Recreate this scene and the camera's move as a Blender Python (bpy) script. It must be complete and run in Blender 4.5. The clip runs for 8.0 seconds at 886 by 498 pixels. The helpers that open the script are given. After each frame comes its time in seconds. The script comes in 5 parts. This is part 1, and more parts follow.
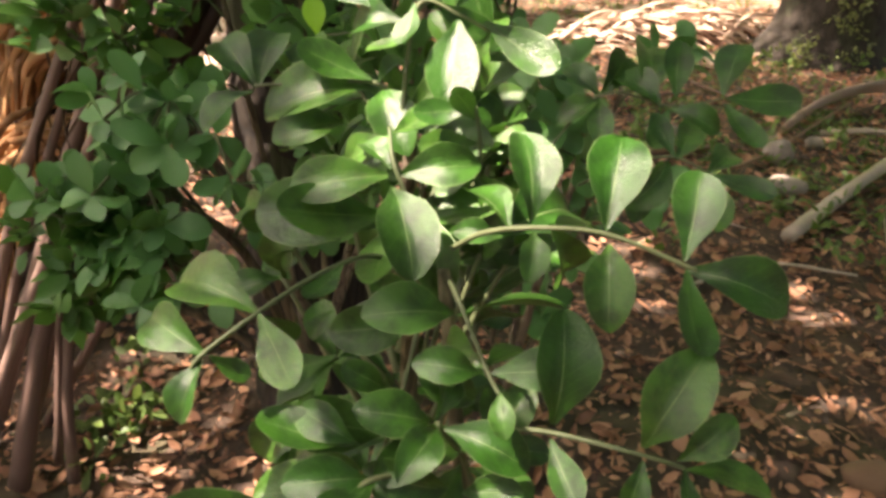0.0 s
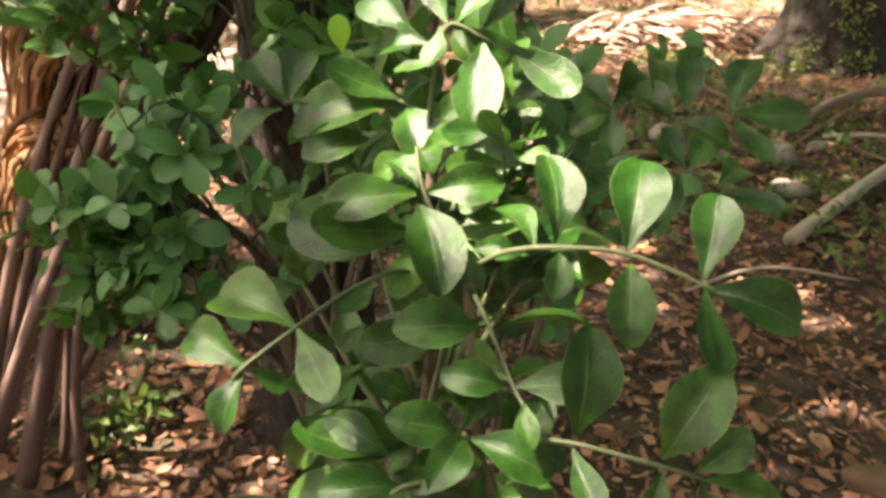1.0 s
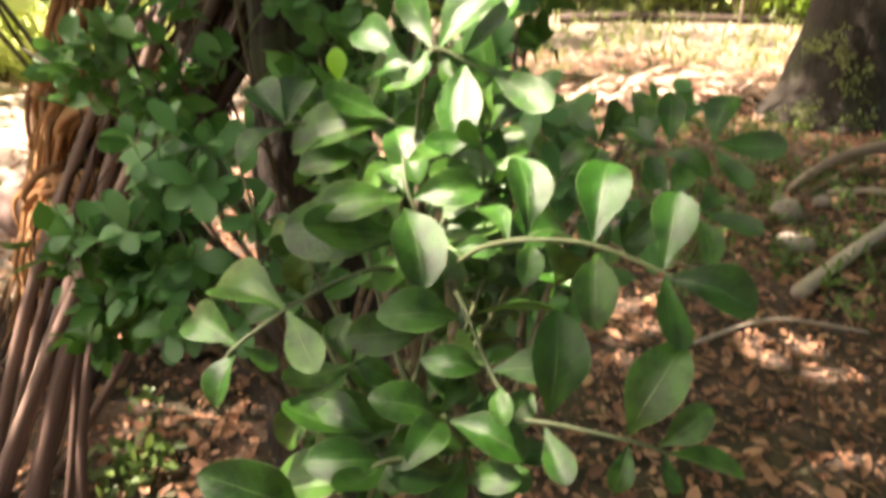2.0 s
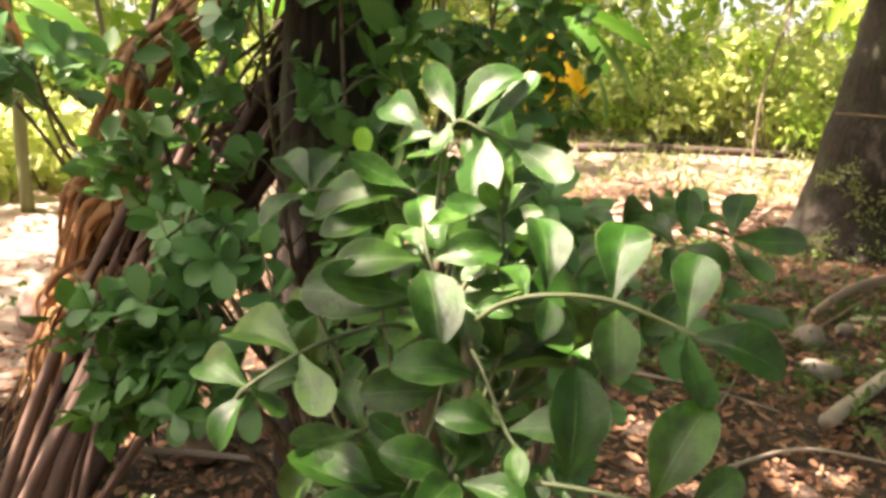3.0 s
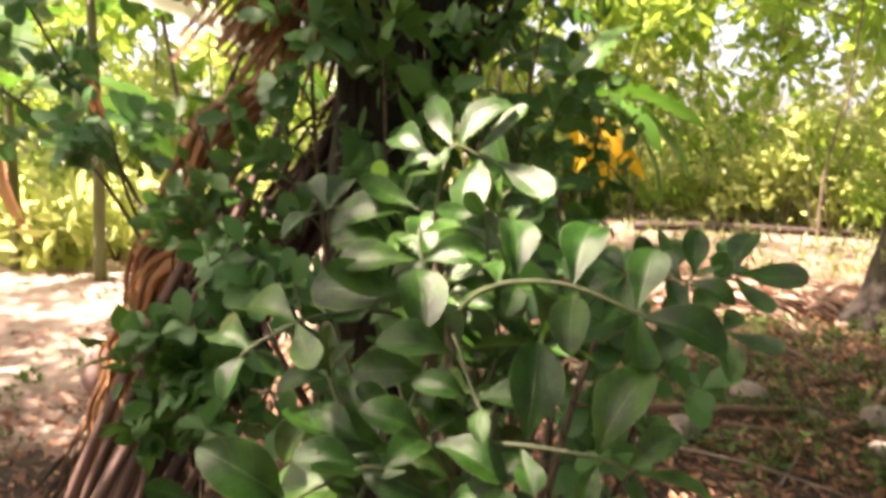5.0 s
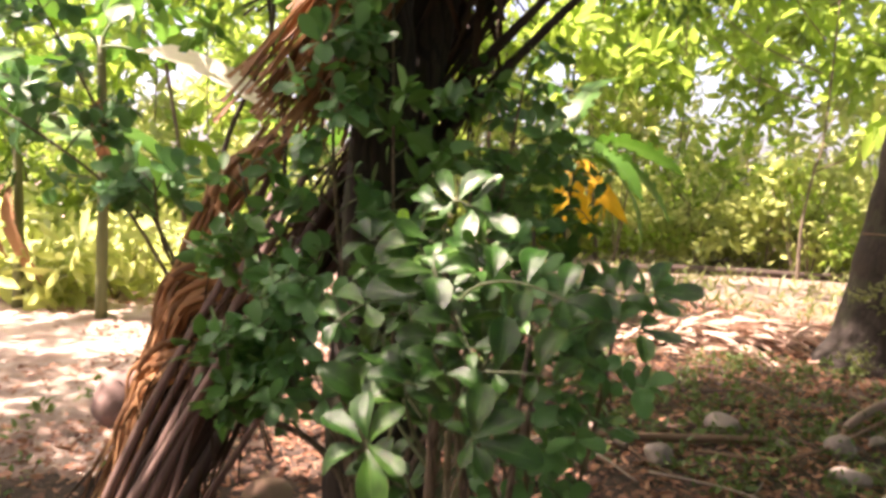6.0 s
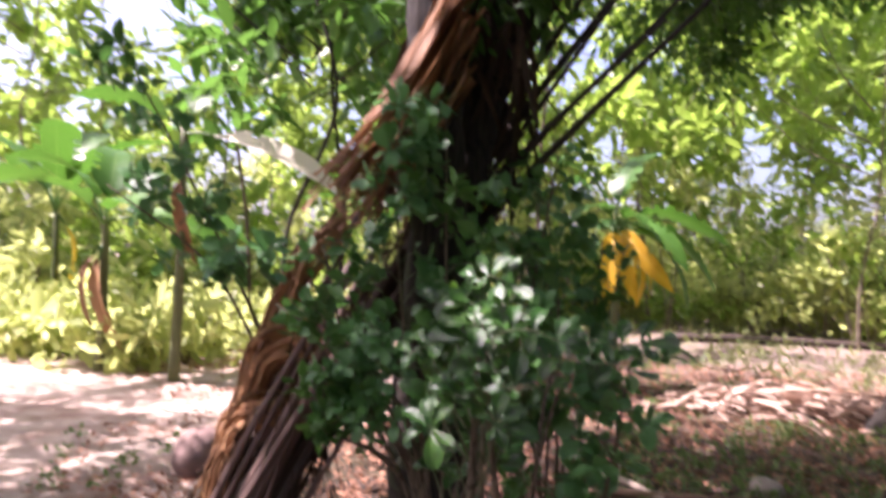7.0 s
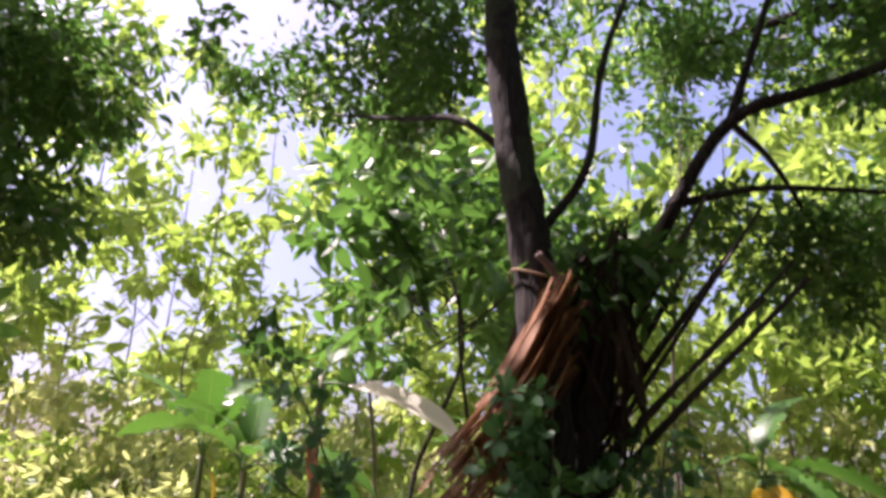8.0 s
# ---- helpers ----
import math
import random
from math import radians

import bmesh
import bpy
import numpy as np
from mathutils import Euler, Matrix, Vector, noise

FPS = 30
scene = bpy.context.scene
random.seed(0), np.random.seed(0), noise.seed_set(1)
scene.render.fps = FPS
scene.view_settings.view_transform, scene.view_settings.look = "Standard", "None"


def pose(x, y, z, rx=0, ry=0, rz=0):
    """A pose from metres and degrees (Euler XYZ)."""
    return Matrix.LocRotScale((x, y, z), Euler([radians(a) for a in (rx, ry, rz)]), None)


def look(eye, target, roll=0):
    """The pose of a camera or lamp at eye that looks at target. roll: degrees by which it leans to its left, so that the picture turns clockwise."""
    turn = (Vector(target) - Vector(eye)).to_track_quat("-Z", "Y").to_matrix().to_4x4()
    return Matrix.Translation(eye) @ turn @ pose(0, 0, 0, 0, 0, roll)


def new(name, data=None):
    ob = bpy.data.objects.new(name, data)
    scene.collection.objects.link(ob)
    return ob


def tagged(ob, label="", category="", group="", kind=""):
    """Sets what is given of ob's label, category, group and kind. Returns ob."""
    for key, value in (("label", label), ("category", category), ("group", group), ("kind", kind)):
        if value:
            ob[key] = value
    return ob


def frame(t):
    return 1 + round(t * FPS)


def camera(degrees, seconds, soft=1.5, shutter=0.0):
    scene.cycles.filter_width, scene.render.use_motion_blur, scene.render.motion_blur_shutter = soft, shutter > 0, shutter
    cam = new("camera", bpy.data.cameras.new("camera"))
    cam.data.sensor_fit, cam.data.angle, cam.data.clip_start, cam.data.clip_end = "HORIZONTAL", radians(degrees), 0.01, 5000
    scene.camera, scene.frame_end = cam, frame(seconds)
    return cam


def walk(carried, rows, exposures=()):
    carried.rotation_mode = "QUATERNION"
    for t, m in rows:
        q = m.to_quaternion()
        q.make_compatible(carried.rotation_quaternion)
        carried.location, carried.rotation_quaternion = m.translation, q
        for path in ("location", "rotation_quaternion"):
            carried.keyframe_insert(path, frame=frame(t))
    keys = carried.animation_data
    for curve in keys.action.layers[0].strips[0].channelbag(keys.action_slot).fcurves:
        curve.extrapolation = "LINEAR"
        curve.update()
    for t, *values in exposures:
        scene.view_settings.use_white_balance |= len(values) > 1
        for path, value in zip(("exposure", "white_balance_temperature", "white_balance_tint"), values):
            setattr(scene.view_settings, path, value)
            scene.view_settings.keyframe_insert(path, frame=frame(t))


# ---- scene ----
cam = camera(65.2, 8.0, soft=3.4, shutter=0.4)
PATH = [
    (0.0, (-0.000, 0.003, 1.403), (-0.002, 1.747, 0.423), 0.75),
    (0.2, (-0.002, 0.010, 1.394), (-0.022, 1.754, 0.415), 0.84),
    (0.5, (-0.009, 0.015, 1.388), (-0.026, 1.765, 0.422), 0.91),
    (0.8, (-0.006, 0.012, 1.403), (-0.025, 1.752, 0.416), 0.99),
    (1.0, (-0.013, -0.005, 1.417), (-0.016, 1.737, 0.435), 1.21),
    (1.2, (-0.017, -0.009, 1.419), (-0.004, 1.729, 0.429), 1.44),
    (1.5, (-0.023, -0.013, 1.416), (-0.001, 1.735, 0.445), 1.32),
    (1.8, (-0.006, -0.032, 1.402), (-0.015, 1.753, 0.500), 0.85),
    (2.0, (0.003, -0.044, 1.400), (-0.035, 1.778, 0.576), 0.52),
    (2.2, (0.009, -0.059, 1.403), (-0.032, 1.833, 0.758), 1.50),
    (3.3, (-0.006, -0.047, 1.360), (-0.109, 1.888, 0.866), 1.72),
    (3.5, (-0.013, -0.037, 1.361), (-0.098, 1.897, 0.861), 1.26),
    (3.8, (-0.007, -0.046, 1.363), (-0.111, 1.894, 0.891), 1.19),
    (4.0, (-0.006, -0.044, 1.365), (-0.109, 1.896, 0.887), 1.30),
    (4.2, (0.005, -0.060, 1.355), (-0.119, 1.880, 0.888), 1.10),
    (4.5, (0.013, -0.071, 1.378), (-0.158, 1.877, 0.959), 1.37),
    (4.7, (0.029, -0.090, 1.358), (-0.185, 1.856, 0.949), 1.75),
    (5.0, (0.050, -0.110, 1.334), (-0.220, 1.852, 1.053), 1.66),
    (5.2, (0.052, -0.115, 1.356), (-0.268, 1.849, 1.160), 1.41),
    (6.3, (0.075, -0.511, 1.342), (-0.154, 1.471, 1.198), 2.21),
    (6.5, (0.075, -0.570, 1.355), (-0.164, 1.412, 1.228), 2.18),
    (6.7, (0.101, -0.612, 1.345), (-0.176, 1.366, 1.239), 2.26),
    (7.0, (0.139, -0.732, 1.358), (-0.263, 1.227, 1.395), 1.81),
    (7.2, (0.170, -0.737, 1.383), (-0.337, 1.191, 1.549), 1.99),
    (7.5, (0.225, -0.719, 1.429), (-0.376, 1.141, 1.851), 1.29),
    (7.8, (0.246, -0.872, 1.480), (-0.462, 0.895, 2.093), 1.96),
    (8.0, (0.258, -0.923, 1.492), (-0.482, 0.809, 2.165), 3.08),
]
walk(cam, [(t, look(eye, target, roll)) for t, eye, target, roll in PATH], [(0.0, 2.6, 7600, 24), (2.0, 2.75, 7600, 21), (3.5, 2.8, 7700, 27), (5.0, 2.58, 7700, 32), (6.5, 2.3, 6800, 39), (7.5, 1.63, 5800, 45), (8.0, 1.42, 6300, 41)])

# ---- sky and sun: late morning, sun high on the left ----
SUN_AZ, SUN_EL = 98.0, 60.0
world = bpy.data.worlds.new("sky")
scene.world = world
world.use_nodes = True
wn = world.node_tree.nodes
sky = wn.new("ShaderNodeTexSky")
sky.sky_type, sky.sun_disc = "NISHITA", False
sky.sun_elevation, sky.sun_rotation = radians(SUN_EL), radians(-SUN_AZ)
sky.air_density, sky.dust_density = 1.0, 5.0
world.node_tree.links.new(sky.outputs[0], wn["Background"].inputs["Color"])
wn["Background"].inputs["Strength"].default_value = 0.1
sun_data = bpy.data.lights.new("sun", "SUN")
sun_data.energy, sun_data.angle, sun_data.color = 5.0, radians(0.55), (1.0, 0.94, 0.84)
sun = new("sun", sun_data)
sun_dir = Vector((-math.sin(radians(SUN_AZ)) * math.cos(radians(SUN_EL)), math.cos(radians(SUN_AZ)) * math.cos(radians(SUN_EL)), math.sin(radians(SUN_EL))))
sun.matrix_world = look(sun_dir * 60, (0, 0, 0))


# ---- materials ----
class Nodes:
    def __init__(self, name):
        self.mat = bpy.data.materials.new(name)
        self.mat.use_nodes = True
        self.tree = self.mat.node_tree
        self.bsdf = self.tree.nodes["Principled BSDF"]
        self.out = self.tree.nodes["Material Output"]

    def add(self, kind, **values):
        node = self.tree.nodes.new("ShaderNode" + kind)
        for key, value in values.items():
            node.inputs[key].default_value = value
        return node

    def link(self, a, b):
        self.tree.links.new(a, b)

    def noise(self, coords, scale, detail=4.0, rough=0.55):
        node = self.add("TexNoise", Scale=scale, Detail=detail, Roughness=rough)
        self.link(coords, node.inputs["Vector"])
        return node.outputs["Fac"]

    def ramp(self, fac, stops):
        node = self.add("ValToRGB")
        while len(node.color_ramp.elements) < len(stops):
            node.color_ramp.elements.new(0.5)
        for e, (p, c) in zip(node.color_ramp.elements, stops):
            e.position, e.color = p, (*c, 1)
        self.link(fac, node.inputs["Fac"])
        return node.outputs["Color"]

    def mix(self, fac, a, b, blend="MIX"):
        node = self.add("Mix")
        node.data_type, node.blend_type = "RGBA", blend
        for socket, value in ((node.inputs[0], fac), (node.inputs[6], a), (node.inputs[7], b)):
            if isinstance(value, (int, float)):
                socket.default_value = value
            elif isinstance(value, tuple):
                socket.default_value = (*value, 1)
            else:
                self.link(value, socket)
        return node.outputs[2]

    def math(self, op, a, b=0.0):
        node = self.add("Math")
        node.operation = op
        for socket, value in zip(node.inputs, (a, b)):
            if isinstance(value, (int, float)):
                socket.default_value = value
            else:
                self.link(value, socket)
        return node.outputs[0]

    def bump(self, height, strength, distance):
        node = self.add("Bump", Strength=strength, Distance=distance)
        self.link(height, node.inputs["Height"])
        self.link(node.outputs[0], self.bsdf.inputs["Normal"])


def leaf_material(name, dark, light, pale, gloss, through_light, vein=0.35, island=False, spots=0.0, sheen=0.5, bloom=0.0):
    """Thin living or dry leaf: midrib and side veins by UV, light passing through the blade."""
    m = Nodes(name)
    uv = m.add("TexCoord")
    if island:
        rnd = m.add("NewGeometry").outputs["Random Per Island"]
    else:
        rnd = m.add("ObjectInfo").outputs["Random"]
    split = m.add("SeparateXYZ")
    m.link(uv.outputs["UV"], split.inputs[0])
    across = m.math("ABSOLUTE", m.math("SUBTRACT", split.outputs[0], 0.5))
    base = m.ramp(rnd, [(0.0, dark), (0.6, tuple((a + b) / 2 for a, b in zip(dark, light))), (1.0, light)])
    patchy = m.noise(uv.outputs["Object"], 30.0 if not island else 4.0, 5.0)
    base = m.mix(m.math("MULTIPLY", patchy, 0.45), base, light)
    if spots > 0:
        shift = m.add("VectorMath")
        m.link(uv.outputs["Object"], shift.inputs[0])
        m.link(m.math("MULTIPLY", rnd, 37.0), shift.inputs[1])
        mottle = m.math("MULTIPLY", m.math("SUBTRACT", m.noise(shift.outputs[0], 3.2, 4.0, 0.6), 0.42), 3.4)
        base = m.mix(m.math("MINIMUM", m.math("MAXIMUM", mottle, 0.0), 0.75), base, tuple(c * 0.35 for c in dark))
    if vein > 0:
        thin = m.math("MULTIPLY", m.math("SUBTRACT", 1.15, split.outputs[1]), 0.013)
        rib = m.math("MULTIPLY", m.math("LESS_THAN", across, thin), vein)
        side = m.math("ADD", m.math("MULTIPLY", split.outputs[1], 9.0), m.math("MULTIPLY", across, -5.0))
        lines = m.math("MULTIPLY", m.math("LESS_THAN", m.math("FRACT", side), 0.06), vein * 0.16)
        rim = m.math("MULTIPLY", m.math("GREATER_THAN", across, 0.48), vein * 0.5)
        base = m.mix(m.math("MAXIMUM", m.math("MAXIMUM", rib, lines), rim), base, pale)
        m.bump(m.math("ADD", m.math("MULTIPLY", m.math("MAXIMUM", rib, lines), -1.0), m.math("MULTIPLY", patchy, 2.0)), 0.3, 0.002)
    if spots > 0:
        freckle = m.noise(uv.outputs["Object"], 210.0, 2.0)
        where = m.math("MULTIPLY", m.math("GREATER_THAN", freckle, 0.66), m.math("GREATER_THAN", rnd, 1.0 - spots))
        base = m.mix(where, base, (0.24, 0.2, 0.07))
    if bloom > 0:
        cloud = m.math("MULTIPLY", m.math("SUBTRACT", m.noise(uv.outputs["Object"], 2.6, 5.0), 0.3), 2.0)
        each = m.math("FRACT", m.math("MULTIPLY", rnd, 7.31))
        base = m.mix(m.math("MULTIPLY", m.math("MULTIPLY", cloud, each), bloom), base, (0.26, 0.3, 0.22))
    m.link(base, m.bsdf.inputs["Base Color"])
    m.bsdf.inputs["Roughness"].default_value = gloss
    m.bsdf.inputs["Specular IOR Level"].default_value = sheen
    glow = m.add("BsdfTranslucent")
    tint = m.mix(0.6, base, tuple(min(1.0, c * 2.2) for c in light))
    m.link(tint, glow.inputs["Color"])
    join = m.add("MixShader", Fac=through_light)
    m.link(m.bsdf.outputs[0], join.inputs[1])
    m.link(glow.outputs[0], join.inputs[2])
    m.link(join.outputs[0], m.out.inputs["Surface"])
    return m.mat


def bark_material(name, dark, light, moss, scale, moss_amount=0.3):
    m = Nodes(name)
    co = m.add("TexCoord").outputs["Object"]
    stretch = m.add("Mapping")
    stretch.inputs["Scale"].default_value = (1, 1, 0.22)
    m.link(co, stretch.inputs["Vector"])
    crack = m.add("TexVoronoi", Scale=scale)
    crack.feature = "DISTANCE_TO_EDGE"
    m.link(stretch.outputs[0], crack.inputs["Vector"])
    fine = m.noise(stretch.outputs[0], scale * 3.0, 8.0, 0.65)
    big = m.noise(co, 3.0, 3.0)
    base = m.ramp(fine, [(0.25, dark), (0.75, light)])
    base = m.mix(m.math("MULTIPLY", m.math("LESS_THAN", crack.outputs["Distance"], 0.06), 0.7), base, tuple(c * 0.45 for c in dark))
    base = m.mix(m.math("MULTIPLY", m.math("GREATER_THAN", big, 0.56), moss_amount), base, moss)
    m.link(base, m.bsdf.inputs["Base Color"])
    m.bsdf.inputs["Roughness"].default_value = 0.9
    m.bump(m.math("ADD", m.math("MINIMUM", crack.outputs["Distance"], 0.25), m.math("MULTIPLY", fine, 0.5)), 0.9, 0.02)
    return m.mat


def dry_material(name, a, b, c, scale, rough=0.75, island=False, through_light=0.12):
    """Dead plant matter: fibres along the object's y, blotches, a little light through."""
    m = Nodes(name)
    co = m.add("TexCoord").outputs["Object"]
    stretch = m.add("Mapping")
    stretch.inputs["Scale"].default_value = (1, 0.08, 1)
    m.link(co, stretch.inputs["Vector"])
    fibre = m.noise(stretch.outputs[0], scale, 4.0, 0.7)
    blotch = m.noise(co, 5.0, 4.0)
    rnd = m.add("NewGeometry").outputs["Random Per Island"] if island else m.add("ObjectInfo").outputs["Random"]
    base = m.ramp(rnd, [(0.0, a), (0.5, b), (1.0, c)])
    base = m.mix(m.math("MULTIPLY", fibre, 0.55), base, tuple(x * 0.45 for x in a))
    base = m.mix(m.math("MULTIPLY", blotch, 0.4), base, c)
    m.link(base, m.bsdf.inputs["Base Color"])
    m.bsdf.inputs["Roughness"].default_value = rough
    m.bump(fibre, 0.5, 0.004)
    glow = m.add("BsdfTranslucent")
    m.link(base, glow.inputs["Color"])
    join = m.add("MixShader", Fac=through_light)
    m.link(m.bsdf.outputs[0], join.inputs[1])
    m.link(glow.outputs[0], join.inputs[2])
    m.link(join.outputs[0], m.out.inputs["Surface"])
    return m.mat


def stone_material(name, a, b, scale):
    m = Nodes(name)
    co = m.add("TexCoord").outputs["Object"]
    n1, n2 = m.noise(co, scale, 6.0, 0.6), m.noise(co, scale * 6, 5.0)
    base = m.mix(m.math("MULTIPLY", n2, 0.4), m.ramp(n1, [(0.3, a), (0.7, b)]), tuple(c * 0.5 for c in a))
    m.link(base, m.bsdf.inputs["Base Color"])
    m.bsdf.inputs["Roughness"].default_value = 0.85
    m.bump(n2, 0.5, 0.01)
    return m.mat


def ground_material():
    m = Nodes("earth_and_litter")
    co = m.add("TexCoord").outputs["Object"]
    grain, crumbs, patches = m.noise(co, 60.0, 8.0, 0.7), m.noise(co, 14.0, 6.0, 0.65), m.noise(co, 0.7, 4.0)
    flakes = m.add("TexVoronoi", Scale=22.0)
    m.link(co, flakes.inputs["Vector"])
    base = m.ramp(crumbs, [(0.25, (0.022, 0.015, 0.01)), (0.5, (0.075, 0.046, 0.03)), (0.8, (0.21, 0.13, 0.085))])
    base = m.mix(0.35, base, m.mix(0.75, flakes.outputs["Color"], (0.3, 0.17, 0.1)), "MULTIPLY")
    base = m.mix(m.math("MULTIPLY", grain, 0.25), base, (0.3, 0.2, 0.14))
    grass = m.math("MULTIPLY", m.math("GREATER_THAN", patches, 0.52), 0.3)
    base = m.mix(grass, base, (0.045, 0.07, 0.018))
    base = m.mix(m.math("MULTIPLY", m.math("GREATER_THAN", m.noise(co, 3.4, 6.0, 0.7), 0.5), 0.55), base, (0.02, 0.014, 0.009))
    where = m.add("SeparateXYZ")
    m.link(co, where.inputs[0])
    edge = m.math("ADD", m.math("MULTIPLY", where.outputs[0], -1.0), m.math("MULTIPLY", m.math("SUBTRACT", m.noise(co, 1.3, 6.0), 0.5), 2.2))
    ahead = m.math("ADD", where.outputs[1], m.math("MULTIPLY", m.math("SUBTRACT", patches, 0.5), 3.0))
    # bare sand, left and far off; its paleness also paints in strong sun
    bare = m.math("MULTIPLY", m.math("GREATER_THAN", edge, 1.7), m.math("GREATER_THAN", ahead, 2.3))
    # reddish patches by noise paint leaf shadows onto the sand
    sand = m.mix(m.ramp(m.noise(co, 2.6, 5.0, 0.65), [(0.42, (0.0, 0.0, 0.0)), (0.62, (1.0, 1.0, 1.0))]), m.mix(m.math("MULTIPLY", crumbs, 0.55), (0.56, 0.46, 0.38), (0.4, 0.3, 0.22)), (0.3, 0.2, 0.15))
    clearing = m.math("GREATER_THAN", m.math("ADD", where.outputs[1], m.math("MULTIPLY", m.math("SUBTRACT", m.noise(co, 0.9, 5.0), 0.5), 6.0)), 8.6)
    base = m.mix(m.math("MAXIMUM", m.math("MULTIPLY", bare, 0.85), m.math("MULTIPLY", clearing, 0.34)), base, sand)
    m.link(base, m.bsdf.inputs["Base Color"])
    m.bsdf.inputs["Roughness"].default_value = 0.95
    m.bump(m.math("ADD", crumbs, m.math("MULTIPLY", grain, 0.5)), 0.9, 0.03)
    return m.mat


M_LEAF = leaf_material("shrub_leaf", (0.005, 0.05, 0.003), (0.05, 0.155, 0.018), (0.3, 0.42, 0.18), 0.3, 0.09, 0.5, spots=0.3, sheen=0.55, bloom=0.05)
M_LEAF_REAR = leaf_material("shrub_leaf_small", (0.034, 0.14, 0.038), (0.1, 0.27, 0.072), (0.16, 0.26, 0.1), 0.38, 0.22, 0.3, sheen=0.65, bloom=0.2)
M_LEAF_STUFF = leaf_material("shrub_leaf_mass", (0.028, 0.11, 0.022), (0.08, 0.21, 0.04), (0.2, 0.3, 0.12), 0.48, 0.22, 0.3, island=True)
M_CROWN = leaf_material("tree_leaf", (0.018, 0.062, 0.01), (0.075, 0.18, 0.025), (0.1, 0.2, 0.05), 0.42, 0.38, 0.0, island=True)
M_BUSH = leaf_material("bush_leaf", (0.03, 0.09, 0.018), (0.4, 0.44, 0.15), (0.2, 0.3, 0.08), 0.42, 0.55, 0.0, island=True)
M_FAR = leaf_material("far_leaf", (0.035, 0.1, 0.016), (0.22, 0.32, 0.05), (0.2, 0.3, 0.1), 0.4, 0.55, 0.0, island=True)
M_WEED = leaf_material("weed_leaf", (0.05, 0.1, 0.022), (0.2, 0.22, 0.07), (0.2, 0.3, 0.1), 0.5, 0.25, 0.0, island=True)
# weed_leaf made darker: paints shade into the near weeds
M_SHADED_WEED = leaf_material("shaded_weed_leaf", (0.035, 0.085, 0.016), (0.12, 0.18, 0.04), (0.2, 0.3, 0.1), 0.5, 0.25, 0.0, island=True)
M_BANANA = leaf_material("banana_leaf", (0.02, 0.08, 0.008), (0.055, 0.15, 0.016), (0.2, 0.3, 0.09), 0.42, 0.28, 0.5, sheen=0.35)
M_BANANA_YELLOW = leaf_material("yellowed_banana_leaf", (0.5, 0.27, 0.01), (0.68, 0.42, 0.02), (0.7, 0.6, 0.2), 0.5, 0.35, 0.5)
# near-white blade colour paints in the sun's glare on the leaf
M_BANANA_PALE = leaf_material("sun_glare_leaf", (0.5, 0.48, 0.36), (0.66, 0.64, 0.5), (0.7, 0.7, 0.6), 0.45, 0.3, 0.4)
M_BANANA_STEM = dry_material("banana_stem", (0.06, 0.085, 0.025), (0.1, 0.13, 0.04), (0.17, 0.18, 0.07), 14.0, 0.6, through_light=0.0)
M_LIME = leaf_material("young_leaf", (0.2, 0.5, 0.03), (0.26, 0.58, 0.04), (0.4, 0.6, 0.2), 0.4, 0.35, 0.4)
M_TWIG = dry_material("green_twig", (0.05, 0.075, 0.03), (0.09, 0.12, 0.05), (0.15, 0.18, 0.085), 40.0, 0.6, through_light=0.0)
M_STEM = bark_material("shrub_stem", (0.1, 0.075, 0.05), (0.23, 0.18, 0.12), (0.12, 0.15, 0.06), 60.0, 0.3)
M_BARK = bark_material("dark_bark", (0.012, 0.009, 0.006), (0.042, 0.029, 0.018), (0.05, 0.066, 0.026), 26.0, 0.5)
M_BARK_BIG = bark_material("grey_brown_bark", (0.012, 0.009, 0.006), (0.042, 0.03, 0.02), (0.046, 0.054, 0.026), 24.0, 0.4)
M_RACHIS = dry_material("frond_stalk", (0.07, 0.038, 0.029), (0.12, 0.072, 0.056), (0.2, 0.13, 0.105), 26.0, 0.65, through_light=0.0)
# dark copy of frond_stalk, shade painted in for the long fronds; the log too
M_STALK_DARK = dry_material("dark_stalk", (0.02, 0.013, 0.009), (0.04, 0.025, 0.018), (0.07, 0.045, 0.032), 26.0, 0.8, through_light=0.0)
M_FROND = dry_material("dry_frond_leaflet", (0.13, 0.056, 0.022), (0.28, 0.13, 0.05), (0.46, 0.25, 0.115), 60.0, 0.65, through_light=0.22)
# dead leaflets again, darker: paints in the shade inside heap and fork
M_DEAD_SHADED = dry_material("shaded_dead_leaflet", (0.024, 0.014, 0.009), (0.05, 0.029, 0.016), (0.1, 0.056, 0.028), 60.0, 0.8, through_light=0.05)
M_CURL = dry_material("tan_leaflet", (0.34, 0.15, 0.05), (0.5, 0.25, 0.1), (0.62, 0.36, 0.18), 60.0, 0.65, through_light=0.2)
M_LITTER = dry_material("fallen_leaf", (0.06, 0.02, 0.01), (0.27, 0.105, 0.046), (0.6, 0.33, 0.2), 30.0, 0.75, island=True)
M_STRAW = dry_material("dry_palm_mat", (0.4, 0.26, 0.18), (0.5, 0.35, 0.26), (0.62, 0.46, 0.36), 30.0, 0.7)
M_STICK = dry_material("dead_branch", (0.2, 0.15, 0.11), (0.34, 0.26, 0.2), (0.46, 0.38, 0.3), 40.0, 0.8, through_light=0.0)
M_STONE = stone_material("field_stone", (0.2, 0.16, 0.13), (0.38, 0.32, 0.27), 12.0)
M_STONE_PINK = stone_material("pinkish_stone", (0.16, 0.1, 0.08), (0.3, 0.2, 0.17), 12.0)
